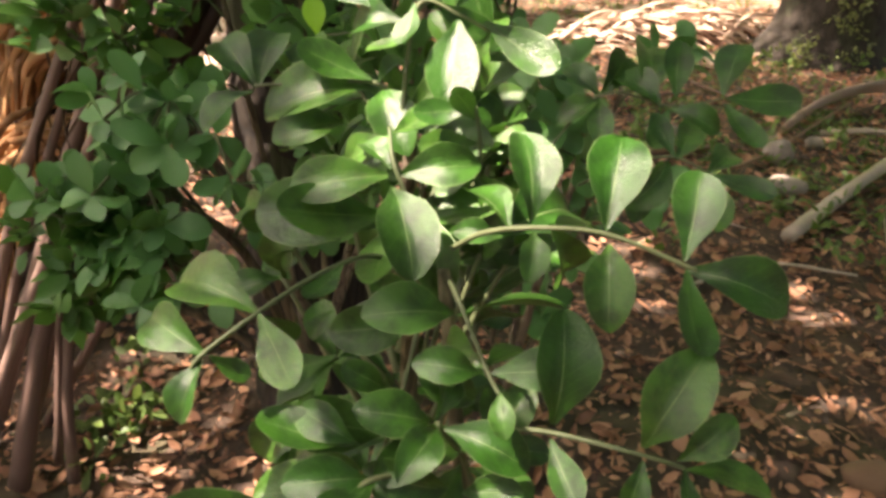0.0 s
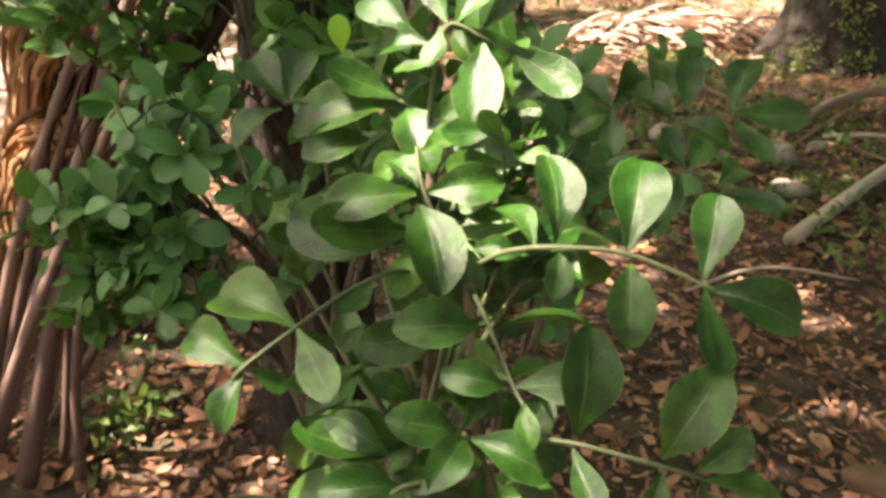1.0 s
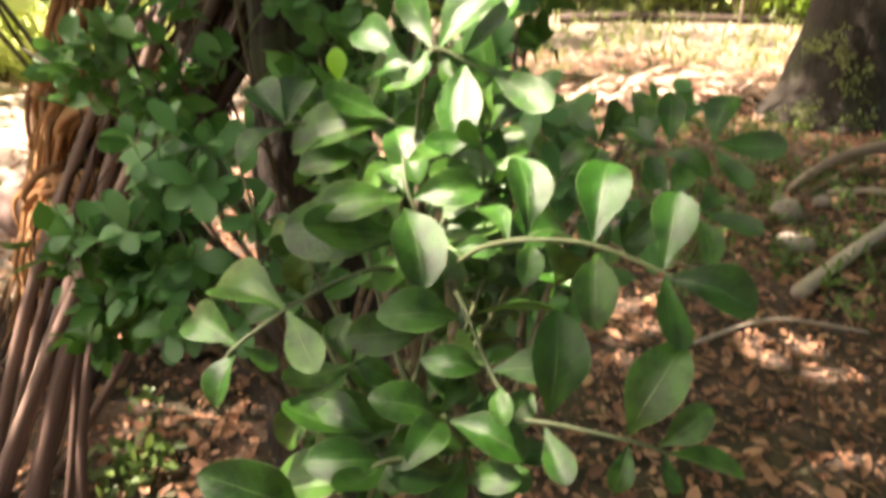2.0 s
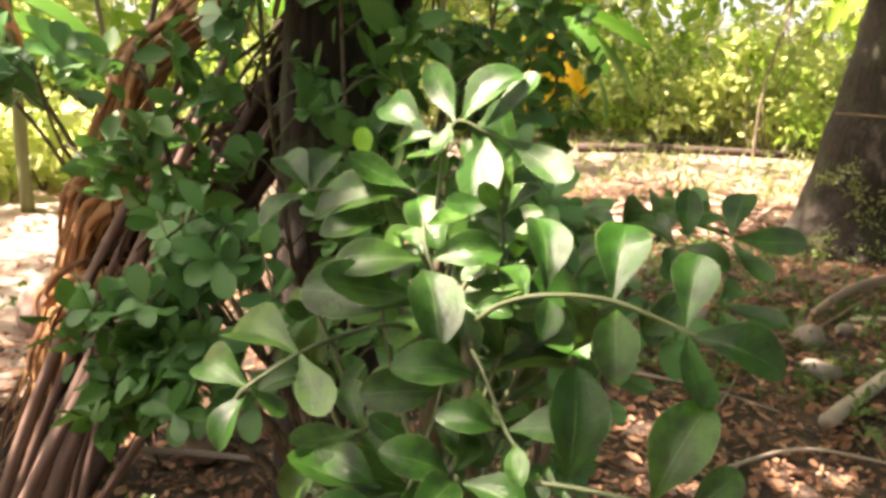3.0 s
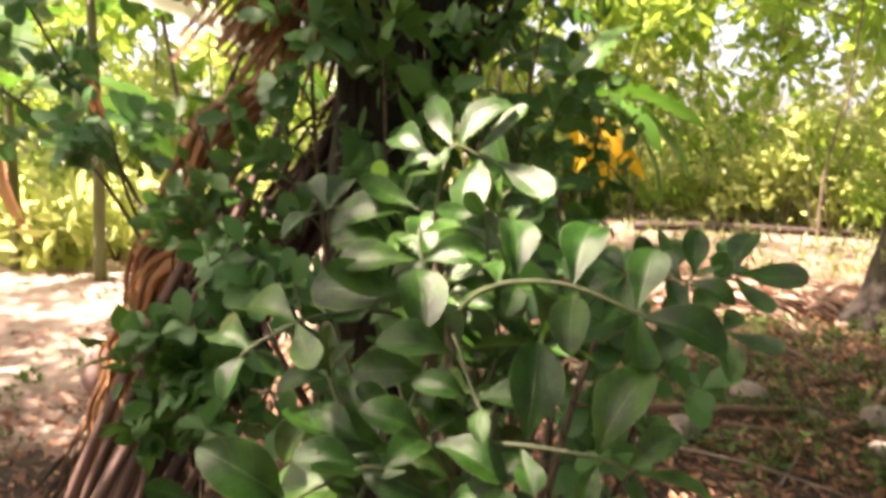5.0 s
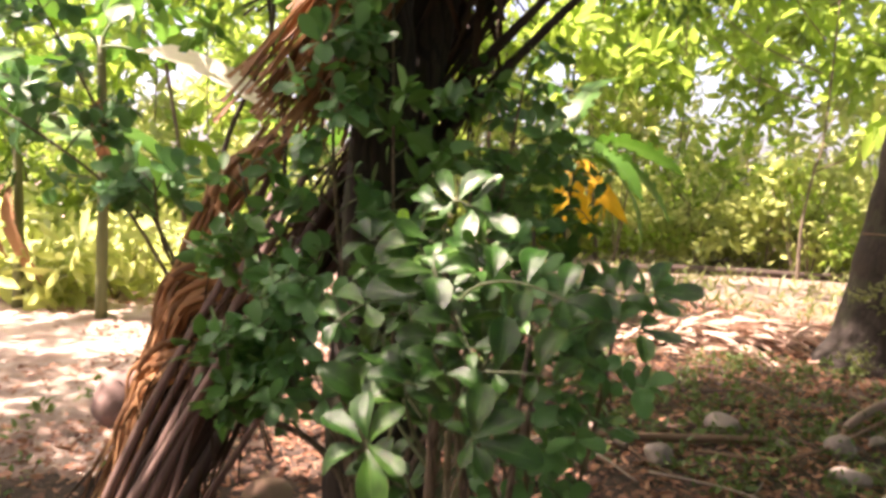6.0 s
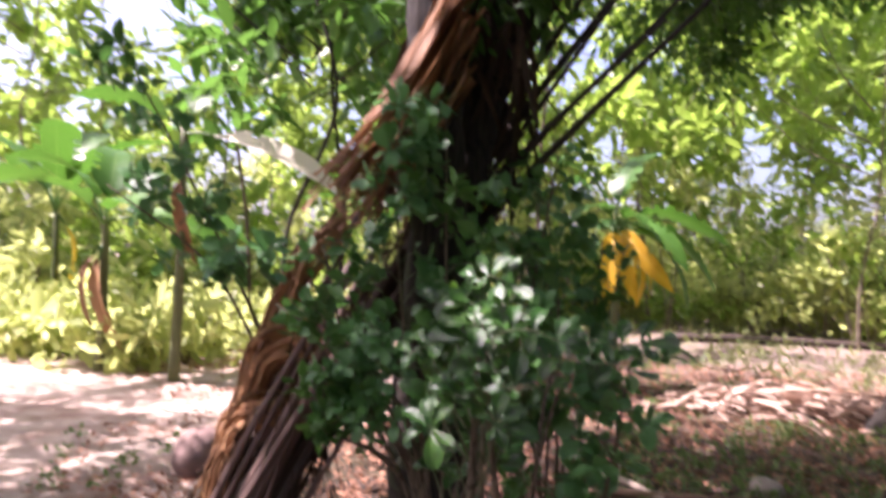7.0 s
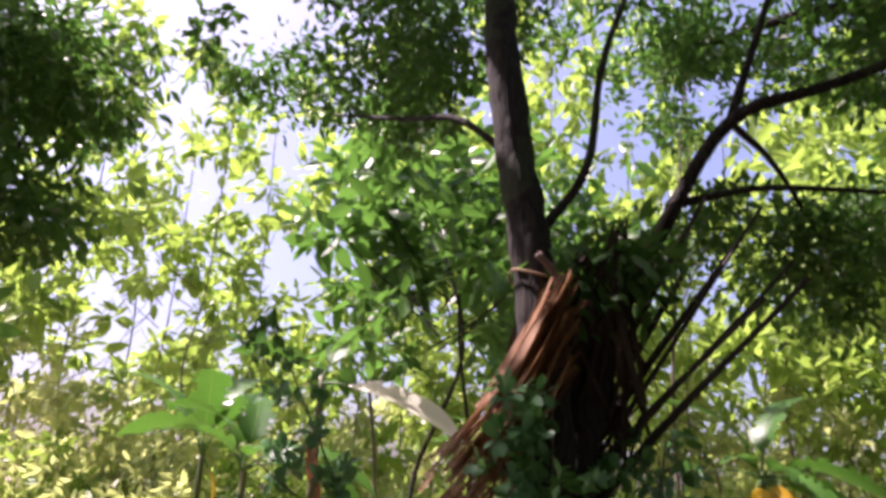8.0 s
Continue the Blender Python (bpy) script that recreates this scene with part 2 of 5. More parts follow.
M_HUSK = dry_material("coconut_husk", (0.1, 0.055, 0.035), (0.17, 0.1, 0.06), (0.25, 0.16, 0.1), 40.0, 0.9, through_light=0.0)
M_ROPE = dry_material("coir_rope", (0.3, 0.19, 0.1), (0.38, 0.25, 0.14), (0.45, 0.3, 0.18), 90.0, 0.9, through_light=0.0)
M_GROUND = ground_material()


# ---- builders ----
def mesh_from(name, verts, faces, material, uvs=None, smooth=True):
    me = bpy.data.meshes.new(name)
    me.from_pydata([tuple(v) for v in verts], [], [tuple(f) for f in faces])
    if uvs is not None:
        layer = me.uv_layers.new(name="uv")
        idx = np.empty(len(me.loops), dtype=np.int32)
        me.loops.foreach_get("vertex_index", idx)
        layer.data.foreach_set("uv", np.asarray(uvs, dtype=np.float32)[idx].ravel())
    if smooth:
        me.polygons.foreach_set("use_smooth", np.ones(len(me.polygons), dtype=bool))
    me.materials.append(material)
    me.update()
    return me


def part_of(name, me, parent, label="", kind=""):
    ob = new(name, me)
    ob.parent = parent
    return tagged(ob, label, kind=kind)


def base_of(name, place, label, category, group="", kind=""):
    ob = new(name)
    ob.location = place
    ob.empty_display_size = 0.1
    return tagged(ob, label, category, group, kind)


def smooth_line(pts, steps):
    """Catmull-Rom through pts."""
    pts = [Vector(p) for p in pts]
    ext = [2 * pts[0] - pts[1], *pts, 2 * pts[-1] - pts[-2]]
    out = []
    for i in range(len(pts) - 1):
        a, b, c, d = ext[i:i + 4]
        for k in range(steps):
            t = k / steps
            out.append(0.5 * (2 * b + (c - a) * t + (2 * a - 5 * b + 4 * c - d) * t * t + (3 * b - a - 3 * c + d) * t ** 3))
    return out + [pts[-1]]


def tube_data(line, radii, sides=8, rough=0.0, seed=0.0, start=0, squash=1.0):
    """Vertices and faces of a closed tube along a line; rough pushes the rings in and out."""
    n = len(line)
    verts, faces = [], []
    up = Vector((0.31, 0.87, 0.38))
    for i, p in enumerate(line):
        way = (line[min(i + 1, n - 1)] - line[max(i - 1, 0)]).normalized()
        side = way.cross(up).normalized()
        other = side.cross(way)
        r = radii[i]
        for k in range(sides):
            a = 2 * math.pi * k / sides
            off = (side * math.cos(a) + other * math.sin(a) * squash) * r
            if rough:
                off *= 1 + rough * noise.noise((p + off * 1.4) * (1.2 / max(r, 0.01)) * 0.6 + Vector((seed, seed, 0)))
            verts.append(p + off)
    for i in range(n - 1):
        for k in range(sides):
            a, b = i * sides + k, i * sides + (k + 1) % sides
            faces.append((start + a, start + b, start + b + sides, start + a + sides))
    faces.append(tuple(start + k for k in reversed(range(sides))))
    faces.append(tuple(start + (n - 1) * sides + k for k in range(sides)))
    return verts, faces


def tube(name, pts, r0, r1, material, sides=8, steps=6, rough=0.0, seed=0.0, squash=1.0):
    line = smooth_line(pts, steps)
    n = len(line)
    radii = [r0 + (r1 - r0) * i / (n - 1) for i in range(n)]
    v, f = tube_data(line, radii, sides, rough, seed, squash=squash)
    return mesh_from(name, v, f, material)


def leaf_mesh(name, material, wide=0.5, peak=0.62, cup=0.05, arch=0.06, rows=11, cols=4, point=0.12, wave=0.0, seed=0):
    """Unit leaf along +y with normal +z: widest at peak, narrow foot, folded on the midrib."""
    rng = random.Random(seed)
    verts, uvs, faces = [], [], []
    for i in range(rows + 1):
        v = 1 - (1 - i / rows) ** (2.2 if rows > 10 else 1.6)
        foot = min(1.0, v / peak)
        tip = 1 - max(0.0, (v - peak) / (1 - peak))
        w = wide / 2 * (math.sin(foot * math.pi / 2) ** 1.35) * (1 - (1 - tip) ** 2.1) ** 0.5 if v < 1 else 0.004
        w = max(w, 0.018)
        wob = wave * math.sin(v * 9 + seed)
        for j in range(cols + 1):
            u = j / cols
            s = 2 * u - 1
            verts.append((s * w + rng.uniform(-1, 1) * 0.004, v, cup * abs(s) * (w / (wide / 2)) - arch * (v - 0.35) ** 2 * 2.2 + wob * s * 0.4))
            uvs.append((u, v))
    for i in range(rows):
        for j in range(cols):
            a = i * (cols + 1) + j
            faces.append((a, a + 1, a + cols + 2, a + cols + 1))
    return mesh_from(name, verts, faces, material, uvs)


def frame_of(foot, tip, facing, roll=0.0):
    """Pose with y from foot to tip, z as near to facing as can be, scaled to that length."""
    y = Vector(tip) - Vector(foot)
    size = y.length
    y.normalize()
    x = y.cross(Vector(facing))
    if x.length < 1e-4:
        x = Vector((1, 0, 0))
    x.normalize()
    z = x.cross(y)
    m = Matrix((x, y, z)).transposed().to_4x4() @ Matrix.Rotation(roll, 4, "Y")
    return Matrix.Translation(foot) @ m @ Matrix.Scale(size, 4)


# canopy gaps cut to sunlight chosen spots: a point in the beam, the gap's radius
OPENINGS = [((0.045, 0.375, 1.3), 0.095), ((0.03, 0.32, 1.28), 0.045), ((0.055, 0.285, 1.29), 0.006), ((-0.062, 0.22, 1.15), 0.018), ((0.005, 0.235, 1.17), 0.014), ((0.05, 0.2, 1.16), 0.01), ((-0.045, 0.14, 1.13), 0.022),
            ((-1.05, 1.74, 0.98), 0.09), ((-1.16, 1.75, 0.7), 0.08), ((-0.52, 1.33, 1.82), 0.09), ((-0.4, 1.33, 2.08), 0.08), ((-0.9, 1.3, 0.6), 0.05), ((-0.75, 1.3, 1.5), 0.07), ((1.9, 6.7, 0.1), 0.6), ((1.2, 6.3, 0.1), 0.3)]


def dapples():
    """Smaller gaps, added in drifts and at chosen spots, that dapple the orchard floor."""
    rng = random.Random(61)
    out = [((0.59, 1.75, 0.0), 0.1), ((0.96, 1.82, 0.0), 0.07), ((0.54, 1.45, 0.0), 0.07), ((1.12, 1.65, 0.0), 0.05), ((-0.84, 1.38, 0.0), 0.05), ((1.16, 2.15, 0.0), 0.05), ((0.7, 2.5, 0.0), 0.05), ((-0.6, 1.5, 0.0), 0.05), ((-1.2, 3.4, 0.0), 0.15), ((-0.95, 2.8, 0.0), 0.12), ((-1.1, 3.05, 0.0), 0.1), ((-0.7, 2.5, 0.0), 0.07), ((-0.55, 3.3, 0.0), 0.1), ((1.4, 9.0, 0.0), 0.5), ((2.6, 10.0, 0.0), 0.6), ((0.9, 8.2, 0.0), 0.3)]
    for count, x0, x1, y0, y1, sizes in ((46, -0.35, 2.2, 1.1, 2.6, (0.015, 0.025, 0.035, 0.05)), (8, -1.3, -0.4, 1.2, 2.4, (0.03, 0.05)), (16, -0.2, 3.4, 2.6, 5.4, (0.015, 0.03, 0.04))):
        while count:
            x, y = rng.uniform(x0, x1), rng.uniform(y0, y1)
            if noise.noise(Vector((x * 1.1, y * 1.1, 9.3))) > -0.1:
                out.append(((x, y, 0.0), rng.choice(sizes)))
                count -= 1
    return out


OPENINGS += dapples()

# open sky between the crowns: from a place on the path, the gap's bearing to the right, its elevation and half-width in degrees
# the first gap is added overhead so that leaves reflect the sky
SKY_GAPS = [((0.0, 0.2, 1.2), [(180, 78, 6)]),
            ((0.25, -0.85, 1.48), [(-47.3, 29.6, 1.9), (-43, 34.4, 1.6), (-48.2, 25, 1.9), (-44.4, 21.9, 1.9), (-52, 22.8, 1.2), (-40.3, 22, 1.2), (-47.7, 16.4, 1.4), (-46.8, 12.2, 1.2), (-43.5, 12.2, 1.1),
                                   (-30.6, 18.2, 1.0), (-31.6, 13.5, 0.6), (-13.4, 31.8, 0.9), (-9.6, 37.2, 0.9), (-0.4, 31.5, 1.4), (3.8, 32.1, 1.1), (-6.5, 27.8, 1.5), (-8.5, 24.8, 1.1), (-0.9, 26, 0.9), (9.9, 24.8, 0.8), (-9.2, 32.9, 0.7)])]


def leaf_cloud(name, clumps, per, size, material, seed, drop=0.25, shape=0.42, flat=0.6, shell=0.5, at=None):
    """Many separate small leaves in one mesh: six-point blades folded on the rib, round the clump centres (x, y, z, radius)."""
    rng = np.random.default_rng(int(seed))
    clumps = np.asarray(clumps, dtype=float)
    n = len(clumps) * per
    which = np.repeat(np.arange(len(clumps)), per)
    way = rng.normal(size=(n, 3))
    way /= np.linalg.norm(way, axis=1)[:, None]
    dist = rng.uniform(0, 1, n) ** shell
    foot = clumps[which, :3] + way * (dist * clumps[which, 3])[:, None] * np.array([1, 1, 0.75])
    y = way * 0.6 + rng.normal(size=(n, 3)) * 0.7
    y[:, 2] -= drop
    y /= np.linalg.norm(y, axis=1)[:, None]
    length = (size * rng.uniform(0.6, 1.25, n))[:, None]
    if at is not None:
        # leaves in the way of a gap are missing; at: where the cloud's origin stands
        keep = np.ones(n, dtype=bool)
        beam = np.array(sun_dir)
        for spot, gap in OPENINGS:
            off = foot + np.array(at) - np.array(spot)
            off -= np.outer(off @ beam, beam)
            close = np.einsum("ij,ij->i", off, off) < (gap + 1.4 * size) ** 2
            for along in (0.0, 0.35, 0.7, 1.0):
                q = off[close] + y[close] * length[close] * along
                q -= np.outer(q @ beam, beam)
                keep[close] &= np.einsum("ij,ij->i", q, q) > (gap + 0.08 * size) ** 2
        stray = rng.random(n) < 0.2
        for spot, gaps in SKY_GAPS:
            off = foot + np.array(at) - np.array(spot)
            away = np.linalg.norm(off, axis=1)
            for turn, up, half in gaps:
                axis = np.array([math.sin(radians(turn)) * math.cos(radians(up)), math.cos(radians(turn)) * math.cos(radians(up)), math.sin(radians(up))])
                angle = np.arccos(np.clip(off @ axis / away, -1, 1))
                keep &= (angle > radians(half) + 0.3 * size / away) | stray
        foot, y, length, n = foot[keep], y[keep], length[keep], int(keep.sum())
    z = rng.normal(size=(n, 3)) * (1 - flat) + np.array([0, 0, flat])
    x = np.cross(y, z)
    x /= np.linalg.norm(x, axis=1)[:, None] + 1e-9
    z = np.cross(x, y)
    w = length * shape / 2
    pts = np.stack([foot, foot + y * length * 0.35 - x * w * 0.9 + z * w * 0.35, foot + y * length * 0.7 - x * w * 0.75 + z * w * 0.25,
                    foot + y * length, foot + y * length * 0.7 + x * w * 0.75 + z * w * 0.25, foot + y * length * 0.35 + x * w * 0.9 + z * w * 0.35], axis=1)
    k = np.arange(n)[:, None] * 6
    quads = np.concatenate([k + np.array([0, 1, 2, 3]), k + np.array([0, 3, 4, 5])], axis=1).reshape(-1, 4)
    me = bpy.data.meshes.new(name)
    me.vertices.add(n * 6)
    me.vertices.foreach_set("co", pts.astype(np.float32).ravel())
    me.loops.add(n * 8)
    me.loops.foreach_set("vertex_index", quads.astype(np.int32).ravel())
    me.polygons.add(n * 2)
    me.polygons.foreach_set("loop_start", (np.arange(n * 2) * 4).astype(np.int32))
    me.polygons.foreach_set("loop_total", np.full(n * 2, 4, dtype=np.int32))
    layer = me.uv_layers.new(name="uv")
    one = np.array([(0.5, 0), (0, 0.35), (0, 0.7), (0.5, 1), (0.5, 0), (0.5, 1), (1, 0.7), (1, 0.35)], dtype=np.float32)
    layer.data.foreach_set("uv", np.tile(one, (n, 1)).ravel())
    me.polygons.foreach_set("use_smooth", np.ones(n * 2, dtype=bool))
    me.materials.append(material)
    me.update(calc_edges=True)
    return me


# ---- ground: one sheet to the horizon, uneven near the camera ----
def rise(x, y):
    """Height of the ground."""
    near = math.exp(-((x - 0.5) ** 2 + (y - 4) ** 2) / 90)
    return near * (0.035 * noise.noise(Vector((x * 0.9, y * 0.9, 3.1))) + 0.015 * noise.noise(Vector((x * 3.1, y * 3.1, 7.7)))) - 0.01


def build_ground():
    span = [-400, -150, -60, -30, -18]
    xs = span + [i * 0.25 - 12 for i in range(97)] + [-s for s in reversed(span)]
    ys = span + [i * 0.25 - 12 for i in range(145)] + [30, 45, 80, 180, 400]
    verts = [(x, y, rise(x, y)) for y in ys for x in xs]
    w = len(xs)
    faces = [(j * w + i, j * w + i + 1, j * w + w + i + 1, j * w + w + i) for j in range(len(ys) - 1) for i in range(w - 1)]
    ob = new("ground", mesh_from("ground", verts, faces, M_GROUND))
    tagged(ob, "brown earth under dry leaves, in dappled sun", "ground", kind="structure")


build_ground()


def build_litter():
    """Fallen curled leaves over the orchard floor."""
    rng = random.Random(5)
    verts, faces, uvs = [], [], []
    for i in range(70000):
        d = rng.random() ** 0.85
        y = -2.0 + 11.7 * d
        x = rng.uniform(-1.6 - 0.5 * abs(y), 1.4 + 0.5 * abs(y))
        if x < -1.7 and y > 2.2 and rng.random() < 0.62 - 0.9 * noise.noise(Vector((x * 1.3, y * 1.3, 5.5))):
            continue
        z = rise(x, y) + rng.uniform(0.004, 0.03)
        size = rng.uniform(0.012, 0.036) if rng.random() < 0.74 else rng.uniform(0.036, 0.075)
        m = Matrix.Translation((x, y, z)) @ Euler((rng.gauss(0, 0.36), rng.gauss(0, 0.36), rng.uniform(0, 6.3))).to_matrix().to_4x4()
        curl, wide = rng.uniform(-0.1, 0.25), rng.uniform(0.3, 0.7)
        k = len(verts)
        for v, half in ((0, 0.02), (0.3, 0.42), (0.7, 0.4), (1, 0.03)):
            for s in (-1, 0, 1):
                verts.append(m @ Vector((s * half * wide * size, (v - 0.5) * size, size * (curl * abs(s) * 0.7 + curl * (v - 0.5) ** 2))))
                uvs.append((0.5 + 0.5 * s, v))
        for r in range(3):
            for c in range(2):
                a = k + r * 3 + c
                faces.append((a, a + 1, a + 4, a + 3))
    ob = new("leaf_litter", mesh_from("leaf_litter", verts, faces, M_LITTER, uvs))
    tagged(ob, "carpet of fallen dry brown and orange leaves", "leaf litter", kind="stuff")


build_litter()


def build_weeds():
    rng = random.Random(8)
    spots = []
    for i in range(330):
        x, y = rng.uniform(-3.5, 5.5), rng.uniform(1.0, 10.5)
        if noise.noise(Vector((x * 0.7, y * 0.7, 1.5))) + (0.25 if x > 0.8 and y > 2.2 else -0.02) > 0.12:
            spots.append((x, y, 0.04 + rise(x, y), rng.uniform(0.05, 0.13)))
    for i in range(45):
        spots.append((rng.gauss(1.9, 0.7), rng.gauss(3.1, 0.8), 0.04, rng.uniform(0.05, 0.13)))
    for i in range(230):
        spots.append((rng.uniform(0.4, 3.8), rng.uniform(2.8, 5.8), 0.03, rng.uniform(0.04, 0.13)))
    for i in range(7):
        spots.append((rng.gauss(-0.9, 0.12), rng.gauss(1.45, 0.15), 0.04, 0.06))
    ob = new("ground_weeds", leaf_cloud("ground_weeds", spots, 16, 0.05, M_SHADED_WEED, 21, drop=-0.3, shape=0.55, flat=0.7))
    tagged(ob, "low green weeds scattered through the litter", "weeds", kind="stuff")
    far = [(rng.uniform(-12, 14), rng.uniform(7.4, 24), 0.03, rng.uniform(0.12, 0.4)) for i in range(1300)]
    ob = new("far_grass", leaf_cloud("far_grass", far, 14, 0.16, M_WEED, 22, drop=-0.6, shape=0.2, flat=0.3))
    tagged(ob, "patchy sunlit grass farther off", "grass", kind="stuff")


build_weeds()


# ---- trees ----
def tree(name, place, trunk_pts, r0, r1, limbs, clumps, per, size, bark, leaf, label, seed, flare=0.0, sides=14, drop=0.25, shape=0.42):
    """Tapered trunk, limbs of their own, and a crown of separate leaves."""
    root = base_of(name, place, label, "tree")
    off = Vector(place)
    line = smooth_line([Vector(p) - off for p in trunk_pts], 10)
    n = len(line)
    radii = []
    for i, p in enumerate(line):
        r = r0 + (r1 - r0) * i / (n - 1)
        radii.append(r * (1 + flare * math.exp(-max(p.z, 0) / 0.28)))
    v, f = tube_data(line, radii, sides, 0.22, seed)
    part_of("trunk", mesh_from("trunk", v, f, bark), root)
    for pts, a, b in limbs:
        part_of("limb", tube("limb", [Vector(p) - off for p in pts], a, b, bark, 8, 6, 0.15, seed), root)
    if len(clumps):
        c = np.asarray(clumps, dtype=float) - np.array([*place, 0])
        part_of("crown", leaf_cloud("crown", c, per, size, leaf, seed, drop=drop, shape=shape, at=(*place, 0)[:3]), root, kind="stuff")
    return root


def crown_clumps(rng, centre, spread, count, r):
    out = []
    for i in range(count):
        a, e, d = rng.uniform(0, 6.283), rng.uniform(-0.9, 1), rng.random() ** 0.45
        h = math.sqrt(max(0, 1 - e * e))
        out.append((centre[0] + spread[0] * d * h * math.cos(a), centre[1] + spread[1] * d * h * math.sin(a), centre[2] + spread[2] * d * e, r * rng.uniform(0.6, 1.3)))
    return out


def build_main_tree():
    """Slender dark tree on which the dry fronds lean."""
    rng = random.Random(3)
    trunk = [(-0.37, 1.45, -0.08), (-0.37, 1.45, 0.8), (-0.33, 1.45, 1.6), (-0.39, 1.46, 2.3), (-0.5, 1.47, 3.0), (-0.58, 1.55, 3.8), (-0.5, 1.7, 5.0), (-0.3, 1.8, 6.4)]
    limbs = [([(-0.3, 1.58, -0.05), (-0.29, 1.6, 0.9), (-0.29, 1.62, 1.5), (-0.2, 1.68, 2.0), (-0.08, 1.76, 2.35)], 0.1, 0.055),
             ([(-0.2, 1.68, 2.0), (-0.08, 1.76, 2.35), (0.02, 1.8, 2.5), (0.34, 1.85, 3.02), (0.8, 1.95, 3.2), (1.7, 2.2, 3.6)], 0.045, 0.018),
             ([(0.1, 1.82, 2.66), (0.45, 1.95, 2.75), (1.0, 2.1, 2.72)], 0.02, 0.008),
             ([(0.34, 1.85, 3.02), (0.55, 2.6, 3.15), (0.8, 3.4, 3.05), (1.0, 4.0, 2.9)], 0.018, 0.007),
             ([(0.34, 1.85, 3.02), (0.5, 1.9, 3.5), (0.75, 2.1, 4.3)], 0.022, 0.01),
             ([(-0.37, 1.47, 2.45), (-0.2, 1.55, 2.75), (-0.12, 1.6, 3.3), (0.1, 1.9, 4.2)], 0.022, 0.01),
             ([(-0.45, 1.48, 2.75), (-0.75, 1.55, 3.05), (-1.1, 1.7, 3.2), (-1.7, 2.0, 3.5)], 0.02, 0.008),
             ([(-0.57, 1.55, 3.7), (-1.0, 1.9, 4.3), (-1.7, 2.2, 5.2)], 0.035, 0.012),
             ([(-0.55, 1.6, 4.2), (0.2, 2.0, 5.0), (1.2, 2.6, 5.8)], 0.035, 0.012),
             ([(-0.5, 1.7, 5.0), (-0.4, 0.8, 5.7), (0.1, -0.3, 6.2)], 0.03, 0.012)]
    clumps = []
    # clumps at (-1.2, 1.6), (-2.0, 1.5), (-1.6, 1.6) are added, unseen, to shade the fronds
    for p, r, k in (((1.5, 2.3, 3.5), 0.9, 13), ((0.8, 2.2, 4.3), 0.9, 4), ((-1.5, 2.3, 3.9), 0.55, 7), ((-1.4, 2.7, 5.2), 1.0, 20),
                    ((1.4, 2.8, 5.9), 1.3, 10), ((0.0, -0.2, 6.2), 1.5, 24), ((-0.4, 2.2, 6.5), 1.4, 24), ((2.6, 2.4, 4.0), 1.0, 12), 
                    ((2.2, 3.2, 3.3), 0.8, 16), ((-0.7, 1.8, 4.6), 0.6, 8), ((-1.2, 1.6, 5.1), 0.7, 26), ((-2.0, 1.5, 5.5), 0.6, 22), ((-1.6, 1.6, 5.3), 0.6, 18), ((1.6, 2.9, 3.2), 0.6, 8), ((2.0, 2.9, 3.2), 0.6, 10),  ((-0.12, 1.64, 2.28), 0.2, 7), ((0.5, 3.2, 2.9), 0.4, 5), ((0.85, 3.5, 3.1), 0.45, 6), ((1.0, 3.95, 2.9), 0.45, 6), ((0.3, 3.0, 3.0), 0.25, 3), ((1.6, 2.4, 2.9), 0.6, 10), ((1.4, 2.6, 3.9), 0.6, 14), ((1.9, 2.7, 3.4), 0.6, 12)):
        clumps += crown_clumps(rng, p, (r, r, r * 0.6), k, 0.3)
    tree("slender_tree", (-0.37, 1.45, 0), trunk, 0.1, 0.055, limbs, clumps, 130, 0.085, M_BARK, M_CROWN,
         "slender dark-barked tree with dry palm fronds leaning on it", 11.0, 0.35, 16, drop=0.45)


build_main_tree()


